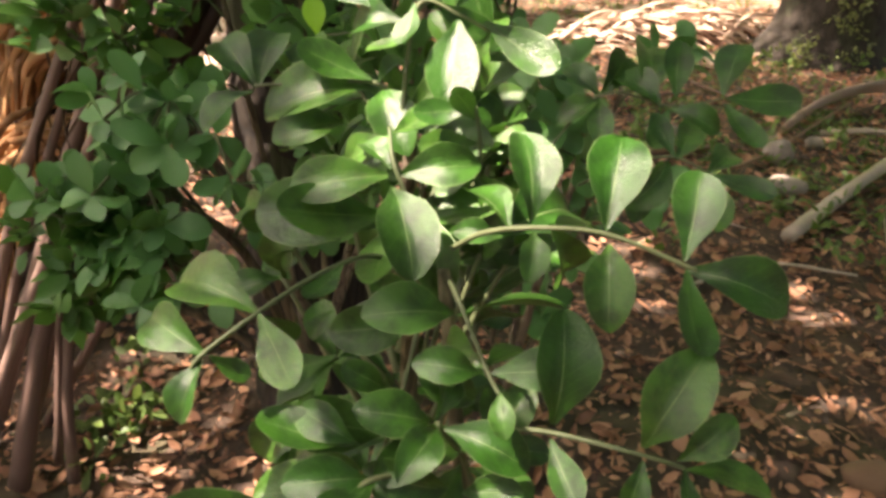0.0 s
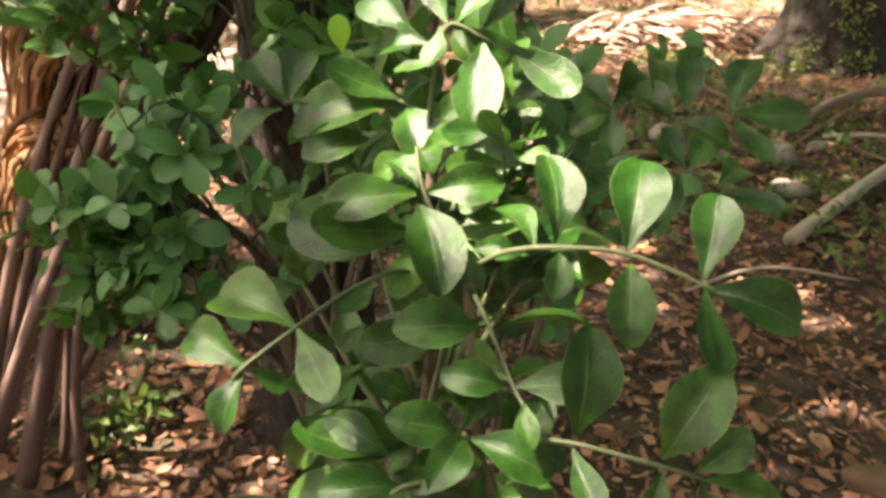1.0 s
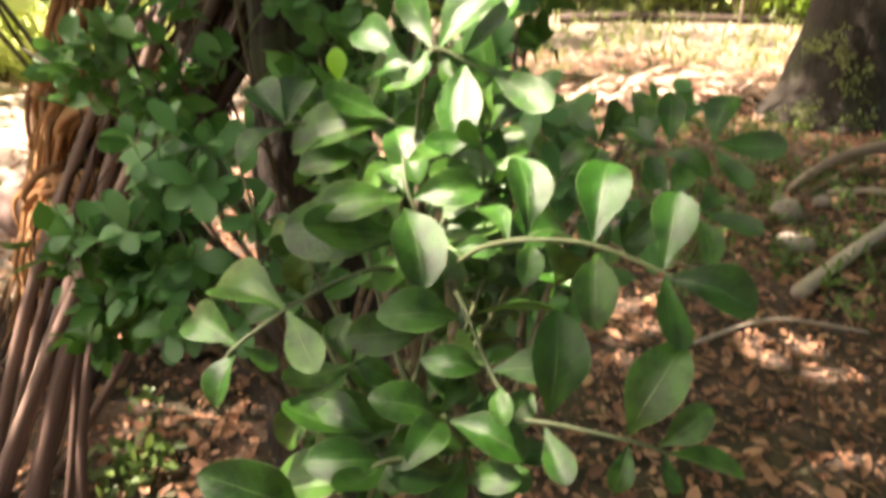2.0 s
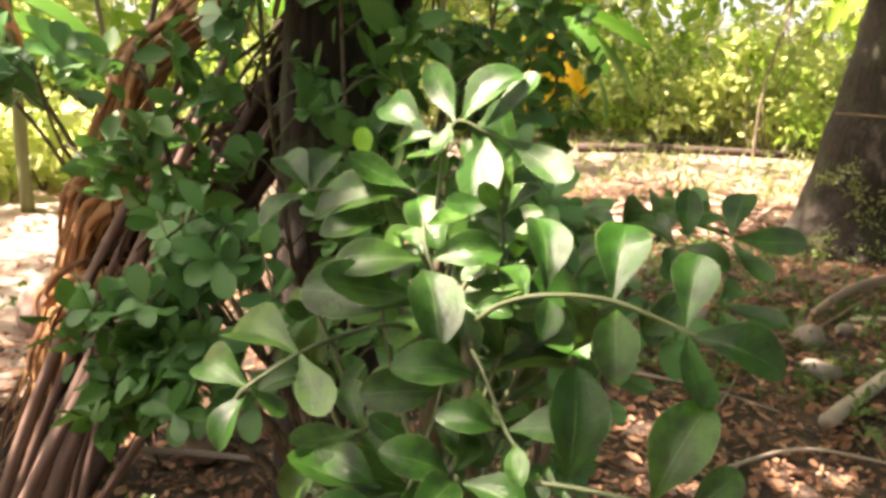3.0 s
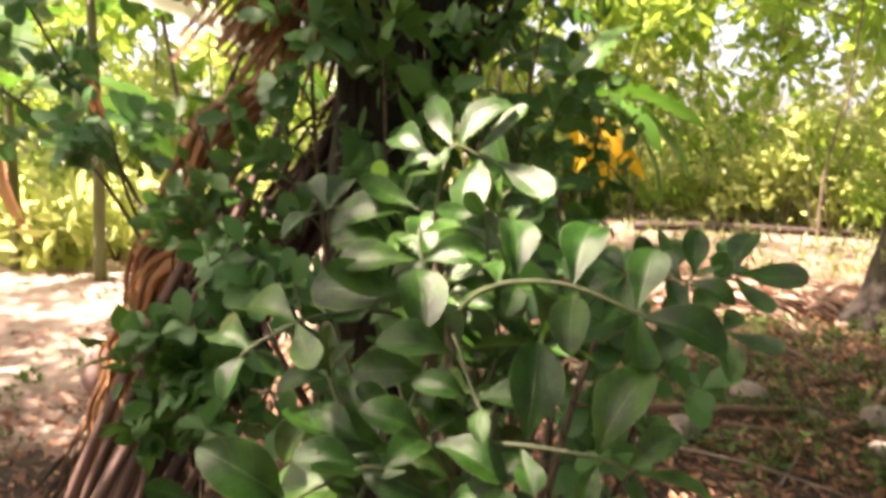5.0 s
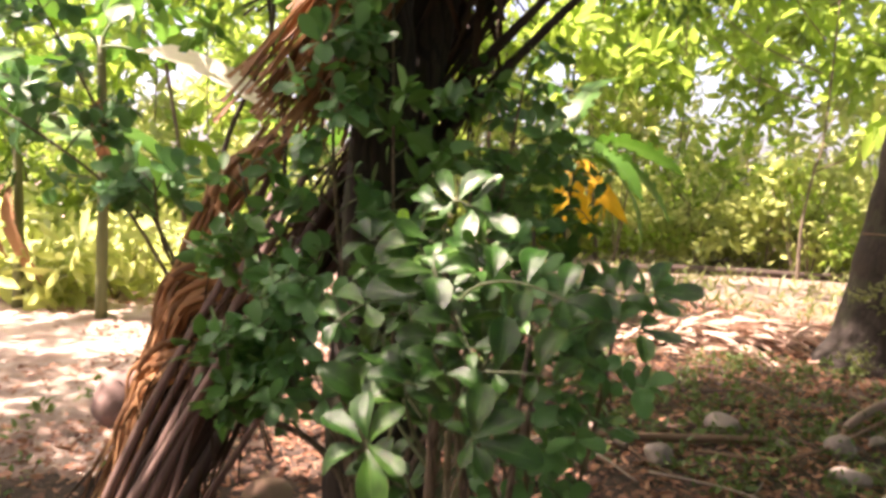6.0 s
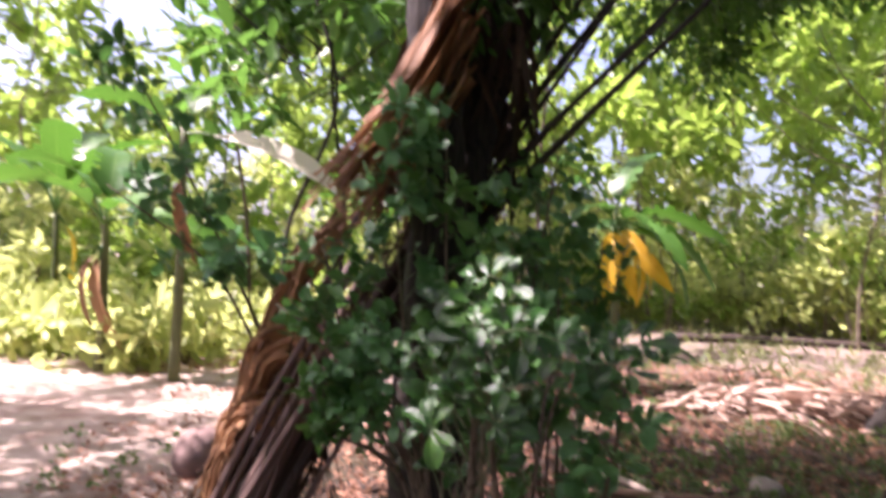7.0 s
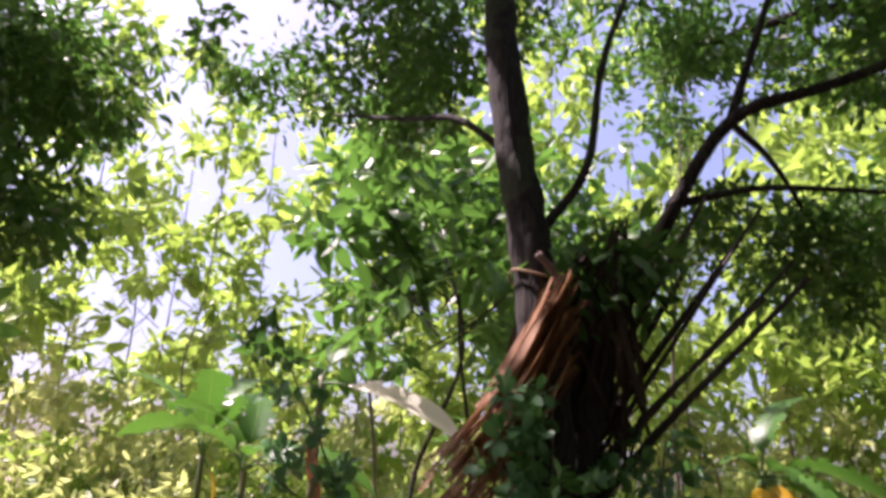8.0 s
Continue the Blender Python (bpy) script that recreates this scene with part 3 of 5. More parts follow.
def build_big_tree():
    rng = random.Random(4)
    trunk = [(3.12, 5.95, -0.1), (3.18, 5.95, 0.5), (3.3, 5.98, 1.4), (3.42, 6.05, 2.6), (3.5, 6.1, 4.2), (3.7, 6.2, 6.0)]
    limbs = [([(3.45, 6.1, 3.9), (2.6, 5.6, 4.9), (1.6, 4.9, 5.6), (0.2, 5.4, 5.9)], 0.14, 0.03),
             ([(3.5, 6.1, 4.3), (4.4, 5.4, 5.3), (5.2, 4.4, 6.0)], 0.14, 0.04),
             ([(3.6, 6.15, 5.2), (3.0, 7.4, 6.2), (2.4, 8.6, 6.8)], 0.12, 0.04)]
    clumps = []
    # the last three clumps are added, out of view, to darken the ground below
    for p, r, k in (((1.6, 4.9, 5.7), 1.6, 22), ((0.2, 5.4, 5.9), 1.3, 14), ((-0.6, 6.4, 6.4), 1.2, 16), ((4.8, 4.6, 6.1), 1.7, 34),
                    ((3.6, 6.2, 7.2), 2.0, 40), ((3.4, 3.0, 5.6), 1.5, 30), ((4.6, 7.0, 4.6), 1.4, 26), ((2.0, 6.8, 4.4), 0.9, 12), ((2.4, 3.6, 5.2), 1.3, 26), ((4.2, 3.4, 4.6), 1.3, 26), ((5.2, 5.2, 4.2), 1.2, 24)):
        clumps += crown_clumps(rng, p, (r, r, r * 0.55), k, 0.45)
    tree("broad_tree", (3.05, 5.95, 0), trunk, 0.37, 0.2, limbs, clumps, 120, 0.13, M_BARK_BIG, M_CROWN,
         "thick grey-brown tree trunk with a flared foot", 17.0, 0.55, 28)
    rng = random.Random(44)
    v = leaf_cloud("trunk_creeper", [(2.75 + rng.uniform(-0.1, 0.5), 5.5 + rng.uniform(-0.08, 0.05), rng.uniform(0.05, 0.8), 0.09) for i in range(26)], 12, 0.055, M_WEED, 31)
    tagged(new("trunk_creeper", v), "small-leaved green creeper climbing the thick trunk", "creeper", kind="stuff")


build_big_tree()


def build_shade_tree():
    """Tree added on the left, trunk unseen; its canopy over the path keeps the shrub in dappled shade."""
    rng = random.Random(14)
    trunk = [(-3.6, -2.2, -0.1), (-3.6, -2.1, 1.5), (-3.5, -1.9, 3.2), (-3.5, -1.7, 5.0), (-3.6, -1.5, 6.4)]
    limbs = [([(-3.5, -1.8, 3.8), (-3.8, 0.2, 5.2), (-3.6, 2.4, 6.1), (-3.4, 4.4, 6.5)], 0.1, 0.03), ([(-3.4, -1.6, 4.5), (-2.2, -1.0, 5.4), (-1.2, 0.6, 6.3), (-0.6, 2.8, 6.9)], 0.08, 0.03),
             ([(-3.4, -1.6, 4.6), (-1.8, -1.3, 5.7), (-0.4, -0.9, 6.4)], 0.08, 0.03), ([(-3.2, -1.4, 3.9), (-4.6, -0.6, 5.2), (-5.2, 0.4, 6.0)], 0.08, 0.03), ([(-3.55, -1.9, 3.2), (-4.6, 0.2, 4.3), (-5.2, 2.2, 4.8)], 0.06, 0.02)]
    clumps = []
    for p, r, k in (((-4.6, 1.4, 6.3), 1.3, 46), ((-3.3, 0.2, 6.4), 1.5, 46), ((-3.2, 2.3, 6.6), 1.4, 46), ((-1.4, 1.0, 6.8), 1.4, 46), ((-1.2, 3.2, 7.0), 1.4, 46), ((-2.6, 4.2, 6.9), 1.2, 24), ((-0.4, 4.6, 6.8), 1.2, 24), ((-2.2, 2.6, 6.8), 1.1, 30), ((-2.6, 3.3, 6.6), 1.0, 26), ((-1.8, 3.8, 6.7), 1.0, 26),
                    ((-0.6, -1.0, 6.5), 1.5, 24), ((-2.6, -1.6, 6.3), 1.4, 24), ((-4.2, -0.8, 6.0), 1.1, 24), ((-2.4, 1.5, 6.6), 0.9, 18), ((-2.9, -0.1, 6.4), 0.7, 34), ((-3.6, 3.3, 5.0), 0.9, 12), ((-2.3, 3.8, 5.0), 0.9, 18), ((-5.2, 2.2, 4.9), 0.7, 14), ((-4.9, 1.4, 4.7), 0.6, 8), ((-3.7, 1.5, 3.9), 0.7, 18), ((-4.0, 1.8, 3.1), 0.6, 14)):
        clumps += crown_clumps(rng, p, (r, r, r * 0.5), k, 0.4)
    # dense clumps added round the gap, to keep sun off the leaves beside it
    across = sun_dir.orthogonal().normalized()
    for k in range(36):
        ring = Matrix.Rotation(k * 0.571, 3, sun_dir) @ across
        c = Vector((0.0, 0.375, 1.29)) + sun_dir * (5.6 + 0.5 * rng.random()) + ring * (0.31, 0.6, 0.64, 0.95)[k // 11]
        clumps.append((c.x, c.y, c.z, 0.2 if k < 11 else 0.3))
    tree("shade_tree", (-3.6, -2.2, 0), trunk, 0.19, 0.09, limbs, clumps, 95, 0.12, M_BARK_BIG, M_CROWN,
         "spreading tree whose canopy shades the shrub", 23.0, 0.4, 18, drop=0.4)


build_shade_tree()


def build_rear_canopy():
    """Unseen trees added at the camera's back and beside the clearing, to shade the shrub and dapple the sand."""
    rng = random.Random(19)
    for place, crowns, seed in (((2.8, -3.4, 0), (((1.4, -1.6, 5.0), 1.7, 60), ((3.4, -1.2, 5.2), 1.7, 50), ((1.7, 0.2, 5.6), 1.6, 70), ((3.4, 0.8, 5.4), 1.5, 45), ((0.6, -0.6, 6.2), 1.4, 60), ((2.4, -3.6, 4.4), 1.9, 60), ((4.6, -2.6, 4.0), 1.6, 40)), 71),
                                ((-0.9, -4.6, 0), (((-0.4, -3.2, 4.4), 1.6, 50), ((-1.2, -5.2, 3.6), 1.8, 50), ((0.8, -5.0, 3.4), 1.7, 50)), 72),
                                ((-7.0, 2.6, 0), (((-7.0, 2.6, 6.0), 1.6, 15), ((-6.6, 3.6, 5.4), 1.3, 11)), 73), ((-8.2, 3.2, 0), (((-8.1, 3.5, 6.2), 1.7, 15), ((-7.9, 4.5, 5.8), 1.3, 10)), 74)):
        x, y, _ = place
        trunk = [(x, y, -0.1), (x + 0.05, y, 1.4), (x - 0.05, y + 0.1, 3.0), (x, y + 0.2, 5.2)]
        clumps, limbs = [], []
        for p, r, k in crowns:
            clumps += crown_clumps(rng, p, (r, r, r * 0.6), k, 0.45)
            limbs.append(([(x, y + 0.1, 2.6), ((x + p[0]) / 2, (y + p[1]) / 2, 3.4), p], 0.06, 0.02))
        tree("shade_tree", place, trunk, 0.15, 0.07, limbs, clumps, 80, 0.17, M_BARK_BIG, M_CROWN, "unseen leafy tree added to shade the path and clearing", seed, 0.4, 14, drop=0.4)


build_rear_canopy()


def build_far_trees():
    """The orchard's edge: trees and undergrowth all round, with gaps of sky. Each: bearing to the right, distance, height, crown radius, lowest leaf."""
    rng = random.Random(9)
    plan = [(-61, 22, 10, 1.8, 1.2), (-56, 23, 14, 1.6, 1.5), (-49, 22, 14, 1.3, 5.0), (-42, 19, 6.5, 1.8, 1.0), (-31, 15, 13, 2.0, 1.4), (-26, 16, 15, 2.3, 1.4), (-18, 17, 17, 2.5, 1.4), (-9, 16, 9.5, 2.2, 1.6),
            (-2, 15, 8.0, 2.2, 1.6), (6, 15.5, 9, 2.4, 1.6), (13, 17, 12, 2.6, 1.4), (21, 14, 11, 2.4, 1.4), (29, 16, 12, 2.6, 1.2), (38, 14, 11, 2.6, 1.2), (48, 13, 10, 2.6, 1.2),
            (-46, 26, 7, 2.4, 1.0), (-36, 25, 8, 2.6, 1.0), (-22, 26, 18, 3.4, 1.2), (-7, 26, 11, 3.2, 1.0), (3, 27, 11, 3.0, 1.0), (12, 26, 17, 3.4, 1.0), (22, 25, 16, 3.4, 1.0), (33, 24, 16, 3.2, 1.0),
            (-68, 24, 13, 3.2, 1.0), (75, 11, 9, 2.6, 1.5)]
    plan = [p + (0.55 if p[1] < 20 else 0.75,) for p in plan]
    # unseen trees added beside and behind the path, to cut the sky light
    plan += [(62 + 15.5 * k + 5 * math.sin(k * 2.3), 7.6 + 1.2 * math.sin(k * 1.7), 6.6 + 0.8 * math.sin(k * 3.1), 1.7, 0.3, 1.5) for k in range(15)] + [(58, 6.2, 7, 1.8, 0.2, 1.4), (49, 7.4, 7.5, 1.7, 0.3, 1.4), (72, 5.8, 6.5, 1.6, 0.2, 1.4)]
    # thin trees with open crowns, between which the sky shows
    plan += [(-25, 7.7, 7.6, 1.9, 2.6, 1.2), (-14, 10.5, 8.5, 1.8, 2.8, 1.4), (-22, 8.6, 9.5, 1.5, 2.9, 1.2), (-28, 9.6, 9.5, 1.1, 3.0, 1.0), (-53, 16, 14, 1.7, 2.0, 1.0), (-3, 11, 9, 1.6, 5.4, 0.5), (-40, 19, 16, 2.8, 3.0, 0.2), (-45, 17, 14, 2.4, 3.5, 0.22), (-5, 19, 18, 3.0, 5.0, 0.22), (3, 20, 18, 3.2, 5.0, 0.24), (-47, 20, 15, 1.8, 3.0, 0.45), (-43, 23, 11, 2.2, 1.5, 0.5), (10, 21, 18, 2.4, 4.0, 0.5), (-13, 21, 21, 2.4, 4.0, 0.45), (17, 21, 17, 2.4, 3.5, 0.5)]
    for i, (az, d, h, r, low, fullness) in enumerate(plan):
        x, y = d * math.sin(radians(az)), d * math.cos(radians(az))
        lean = rng.uniform(-0.5, 0.5)
        base = low + 0.6
        bend = [rng.gauss(0, 0.22) for k in range(4)]
        trunk = [(x, y, -0.1), (x + lean * 0.2 + bend[0], y, base * 0.5), (x + lean * 0.4 + bend[1], y, base * 1.0), (x + lean * 0.6 + bend[2], y, base * 1.5), (x + lean, y, h * 0.75)]
        limbs = []
        for k in range(6):
            a = k * 1.05 + rng.uniform(-0.4, 0.4)
            z = base + (h * 0.5 - base) * k / 6
            limbs.append(([(x + lean * 0.4, y, z), (x + lean * 0.4 + 0.5 * r * math.cos(a), y + 0.5 * r * math.sin(a), z + 0.6), (x + lean * 0.4 + 0.95 * r * math.cos(a), y + 0.95 * r * math.sin(a), z + 1.2 + rng.random())], 0.016, 0.005))
        mid, half = (h + low) / 2, (h - low) / 2
        count = int(4.6 * r * half * fullness)
        clumps = crown_clumps(rng, (x + lean * 0.6, y, mid), (r, r, half), count, 0.55)
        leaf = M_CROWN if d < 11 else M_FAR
        tree("orchard_tree", (x, y, 0), trunk, 0.034, 0.014, limbs, clumps, 26, 0.3 + 0.013 * d, M_BARK if d < 9 else M_STEM, leaf,
             "leafy green tree at the orchard's edge", 40 + i * 3, 0.3, 10)
    bushes = [(d * math.sin(radians(a)), d * math.cos(radians(a)), h) for a, d, h in ((-50, 10.2, 0.5), (-46, 10.8, 0.6), (-42, 10.0, 0.4), (-39, 11.0, 0.6), (-35, 10.4, 0.5), (-31, 11.2, 0.6), (-27, 10.8, 0.4), (-53, 11.2, 0.7))]
    for i in range(120):
        a = radians(rng.uniform(-64, 58))
        d = rng.uniform(12.0, 18.0) if a < -0.2 else rng.uniform(14.5, 21.0)
        bushes.append((d * math.sin(a), d * math.cos(a), rng.uniform(0.6, 1.9) * (0.65 + d / 30)))
    for i in range(56):
        a, d = radians(-58 + 2.05 * i + rng.uniform(-1.0, 1.0)), rng.uniform(14.5, 23)
        bushes.append((d * math.sin(a), d * math.cos(a), rng.uniform(2.2, 4.2)))
    bushes = [(-5.7, 6.9, 0.75), (-4.7, 7.1, 0.7), (-3.7, 7.7, 0.55), (-6.8, 7.5, 0.9), (-5.0, 8.2, 0.7)] + bushes
    for i, (x, y, h) in enumerate(bushes):
        root = base_of("bush", (x, y, 0), "sunlit yellow-green bush in the undergrowth", "bush", "undergrowth")
        for k in range(4):
            a = rng.uniform(0, 6.28)
            part_of("stem", tube("stem", [(0, 0, -0.05), (0.2 * math.cos(a), 0.2 * math.sin(a), h * 0.5), (0.5 * math.cos(a), 0.5 * math.sin(a), h)], 0.018, 0.006, M_STEM, 5, 3), root)
        c = crown_clumps(rng, (0, 0, h * 0.7), (1.0, 1.0, h * 0.7), rng.randrange(9, 19), 0.34)
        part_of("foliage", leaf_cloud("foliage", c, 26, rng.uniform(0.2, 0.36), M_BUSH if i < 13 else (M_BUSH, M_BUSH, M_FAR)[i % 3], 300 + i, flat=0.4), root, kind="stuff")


build_far_trees()


# ---- dry palm fronds leaning through the tree's fork ----
LEAFLETS = [leaf_mesh("leaflet", M_FROND, 0.055, 0.3, 0.02, a, 10, 2, wave=w, seed=s) for a, w, s in ((0.2, 0.02, 1), (0.4, 0.03, 2), (0.6, 0.02, 3), (-0.15, 0.04, 4))]


# the same leaflets in the colour with shade painted in
DARK_LEAFLETS = [leaf_mesh("leaflet", M_DEAD_SHADED, 0.055, 0.3, 0.02, a, 10, 2, wave=w, seed=s) for a, w, s in ((0.2, 0.02, 1), (0.4, 0.03, 2), (0.6, 0.02, 3), (-0.15, 0.04, 4))]


def heap_edge(y, z):
    """How far to the left the heap of fronds reaches."""
    far = (y + 0.3) / 1.6
    return 0.03 + (-1.16 + 0.5 * (1.36 + (z - 1.36) / far)) * far - 0.29 * far


def frond(foot, mid, top, first, last, count, reach, seed, thick=0.016, old=False):
    """One frond: a long bare stalk with narrow leaflets on its upper stretch, dried and drooping."""
    rng = random.Random(seed)
    foot, mid, top = Vector(foot), Vector(mid), Vector(top)
    root = base_of("dry_palm_frond", foot, "dry brown palm frond leaning on the slender tree", "palm frond", "fronds leaning on the tree")
    line = smooth_line([Vector((0, 0, 0)), mid - foot, top - foot], 8)
    n = len(line)
    v, f = tube_data(line, [thick * (1.25 - 0.75 * i / (n - 1)) for i in range(n)], 7, 0.1, seed, squash=0.7)
    # old picks the darker stalk colour, which paints in shade
    part_of("stalk", mesh_from("stalk", v, f, M_STALK_DARK if old else M_RACHIS), root, "stalk with shade painted dark" if old else "purplish-brown woody stalk")
    for k in range(count):
        u = first + (last - first) * (k + rng.random()) / count
        i = min(int(u * (n - 1)), n - 2)
        p = line[i].lerp(line[i + 1], u * (n - 1) - i)
        if not 0.85 < foot.z + p.z < 2.2:
            continue
        p = p + Vector((rng.uniform(-0.06, 0.01), rng.uniform(-0.02, 0.12), rng.uniform(0, 0.05)))
        down = Vector((-0.46 + rng.gauss(0, 0.08), 0.1 + rng.gauss(0, 0.12), -0.8 + rng.gauss(0, 0.1)))
        tip = p + down.normalized() * reach * rng.uniform(0.55, 1.15)
        tip.z = max(tip.z, 0.02)
        tip.x = max(tip.x, heap_edge(foot.y + tip.y, foot.z + tip.z) - foot.x + rng.uniform(0.0, 0.14))
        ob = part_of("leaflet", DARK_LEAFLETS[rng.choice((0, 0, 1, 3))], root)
        m = frame_of(p, tip, Vector((-0.55 + rng.gauss(0, 0.3), -0.35 + rng.gauss(0, 0.4), 0.6)))
        ob.matrix_basis = m @ Matrix.Diagonal((rng.uniform(0.35, 0.95), 1, 1, 1))
    return root


# long fronds that pass behind the trunk and fan out through the fork
for i, (foot, mid, top) in enumerate([
        ((-1.50, 1.88, 0.02), (-0.28, 1.72, 1.57), (0.42, 1.84, 2.62)), ((-1.38, 1.84, 0.02), (-0.26, 1.74, 1.81), (0.22, 1.82, 2.68)), ((-1.22, 1.86, 0.02), (-0.27, 1.72, 1.68), (0.12, 1.80, 2.36)),
        ((-1.60, 1.94, 0.02), (-0.20, 1.76, 1.62), (0.52, 1.92, 2.42)), ((-1.44, 1.82, 0.02), (-0.26, 1.72, 1.55), (0.40, 1.86, 2.26)), ((-1.55, 2.0, 0.02), (-0.24, 1.78, 1.72), (0.34, 1.90, 2.52)),
        ((-1.30, 1.9, 0.02), (-0.27, 1.76, 1.63), (0.30, 1.84, 2.46)), ((-1.46, 1.96, 0.02), (-0.30, 1.80, 1.74), (0.05, 1.88, 2.50)), ((-1.40, 1.92, 0.02), (-0.22, 1.74, 1.5), (0.56, 1.90, 2.34))]):
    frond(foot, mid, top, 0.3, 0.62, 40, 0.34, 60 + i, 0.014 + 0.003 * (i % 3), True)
# shorter ones that lean against its front, bent and of unequal thickness
for i, (foot, mid, top, thick) in enumerate([
        ((-1.12, 1.36, 0.02), (-0.86, 1.34, 0.56), (-0.53, 1.33, 1.22), 0.02), ((-1.24, 1.42, 0.02), (-0.99, 1.40, 0.58), (-0.62, 1.36, 1.24), 0.014), ((-1.06, 1.22, 0.02), (-0.84, 1.26, 0.60), (-0.57, 1.3, 1.1), 0.024),
        ((-1.17, 1.20, 0.02), (-0.95, 1.24, 0.46), (-0.52, 1.28, 1.20), 0.016), ((-1.30, 1.46, 0.02), (-1.0, 1.42, 0.66), (-0.58, 1.36, 1.36), 0.018), ((-1.00, 1.30, 0.02), (-0.80, 1.31, 0.70), (-0.50, 1.31, 1.2), 0.012),
        ((-0.93, 1.24, 0.02), (-0.86, 1.24, 0.36), (-0.73, 1.28, 0.86), 0.015), ((-1.20, 1.32, 0.02), (-0.84, 1.32, 0.72), (-0.49, 1.32, 1.4), 0.02), ((-1.10, 1.44, 0.02), (-0.76, 1.4, 0.52), (-0.50, 1.36, 0.95), 0.013)]):
    frond(foot, mid, top, 0.6, 0.95, 8, 0.25, 90 + i, thick)


def hung_swath():
    """Long leaflets of a broken frond draped over the fork, falling to the lower left."""
    rng = random.Random(77)
    top = Vector((-0.3, 1.33, 2.22))
    root = base_of("dry_palm_frond", top, "broken dry frond draped over the fork, leaflets hanging together", "palm frond", "fronds leaning on the tree")
    part_of("stalk", tube("stalk", [(-0.04, 0, 0.1), (0.02, 0.06, 0.0), (0.0, 0.12, -0.2)], 0.014, 0.012, M_RACHIS, 7), root)
    for k in range(110):
        over, deep = rng.random(), rng.uniform(-0.06, 0.12)
        a = Vector((0.0 + 0.09 * over + rng.gauss(0, 0.012), deep, rng.uniform(-0.34, 0.02) + 0.04 * over))
        d = Vector((-0.49 + rng.gauss(0, 0.035), rng.gauss(0, 0.04), -0.87 + rng.gauss(0, 0.03)))
        reach = (0.72 + a.z * 0.9 + rng.gauss(0, 0.05)) if rng.random() < 0.8 else rng.uniform(0.3, 0.6)
        ob = part_of("leaflet", LEAFLETS[3 if k % 3 else 0], root)
        ob.matrix_basis = frame_of(a, a + d * max(reach, 0.25), Vector((-0.6 + rng.gauss(0, 0.2), -0.7, 0.4))) @ Matrix.Diagonal((rng.uniform(0.5, 1.1), 1, 0.6, 1))


hung_swath()


def dead_skirt():
    """A mass of dead leaflets caught between the trunk and the leaning stalks."""
    rng = random.Random(81)
    top = Vector((-0.1, 1.7, 2.36))
    root = base_of("dry_palm_frond", top, "dead dark leaflets caught in the fork behind the trunk", "palm frond", "fronds leaning on the tree")
    part_of("stalk", tube("stalk", [(-0.2, -0.02, -0.5), (0.0, 0.0, -0.1), (0.2, 0.08, 0.3)], 0.012, 0.01, M_RACHIS, 7), root)
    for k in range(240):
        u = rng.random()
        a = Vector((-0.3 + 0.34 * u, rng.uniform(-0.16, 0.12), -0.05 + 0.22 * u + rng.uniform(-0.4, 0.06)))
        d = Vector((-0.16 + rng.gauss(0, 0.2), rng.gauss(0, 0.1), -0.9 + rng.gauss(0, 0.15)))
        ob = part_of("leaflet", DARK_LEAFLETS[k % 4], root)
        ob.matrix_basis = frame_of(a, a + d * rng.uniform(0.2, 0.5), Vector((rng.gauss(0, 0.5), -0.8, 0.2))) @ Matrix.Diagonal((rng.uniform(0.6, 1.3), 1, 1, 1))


dead_skirt()


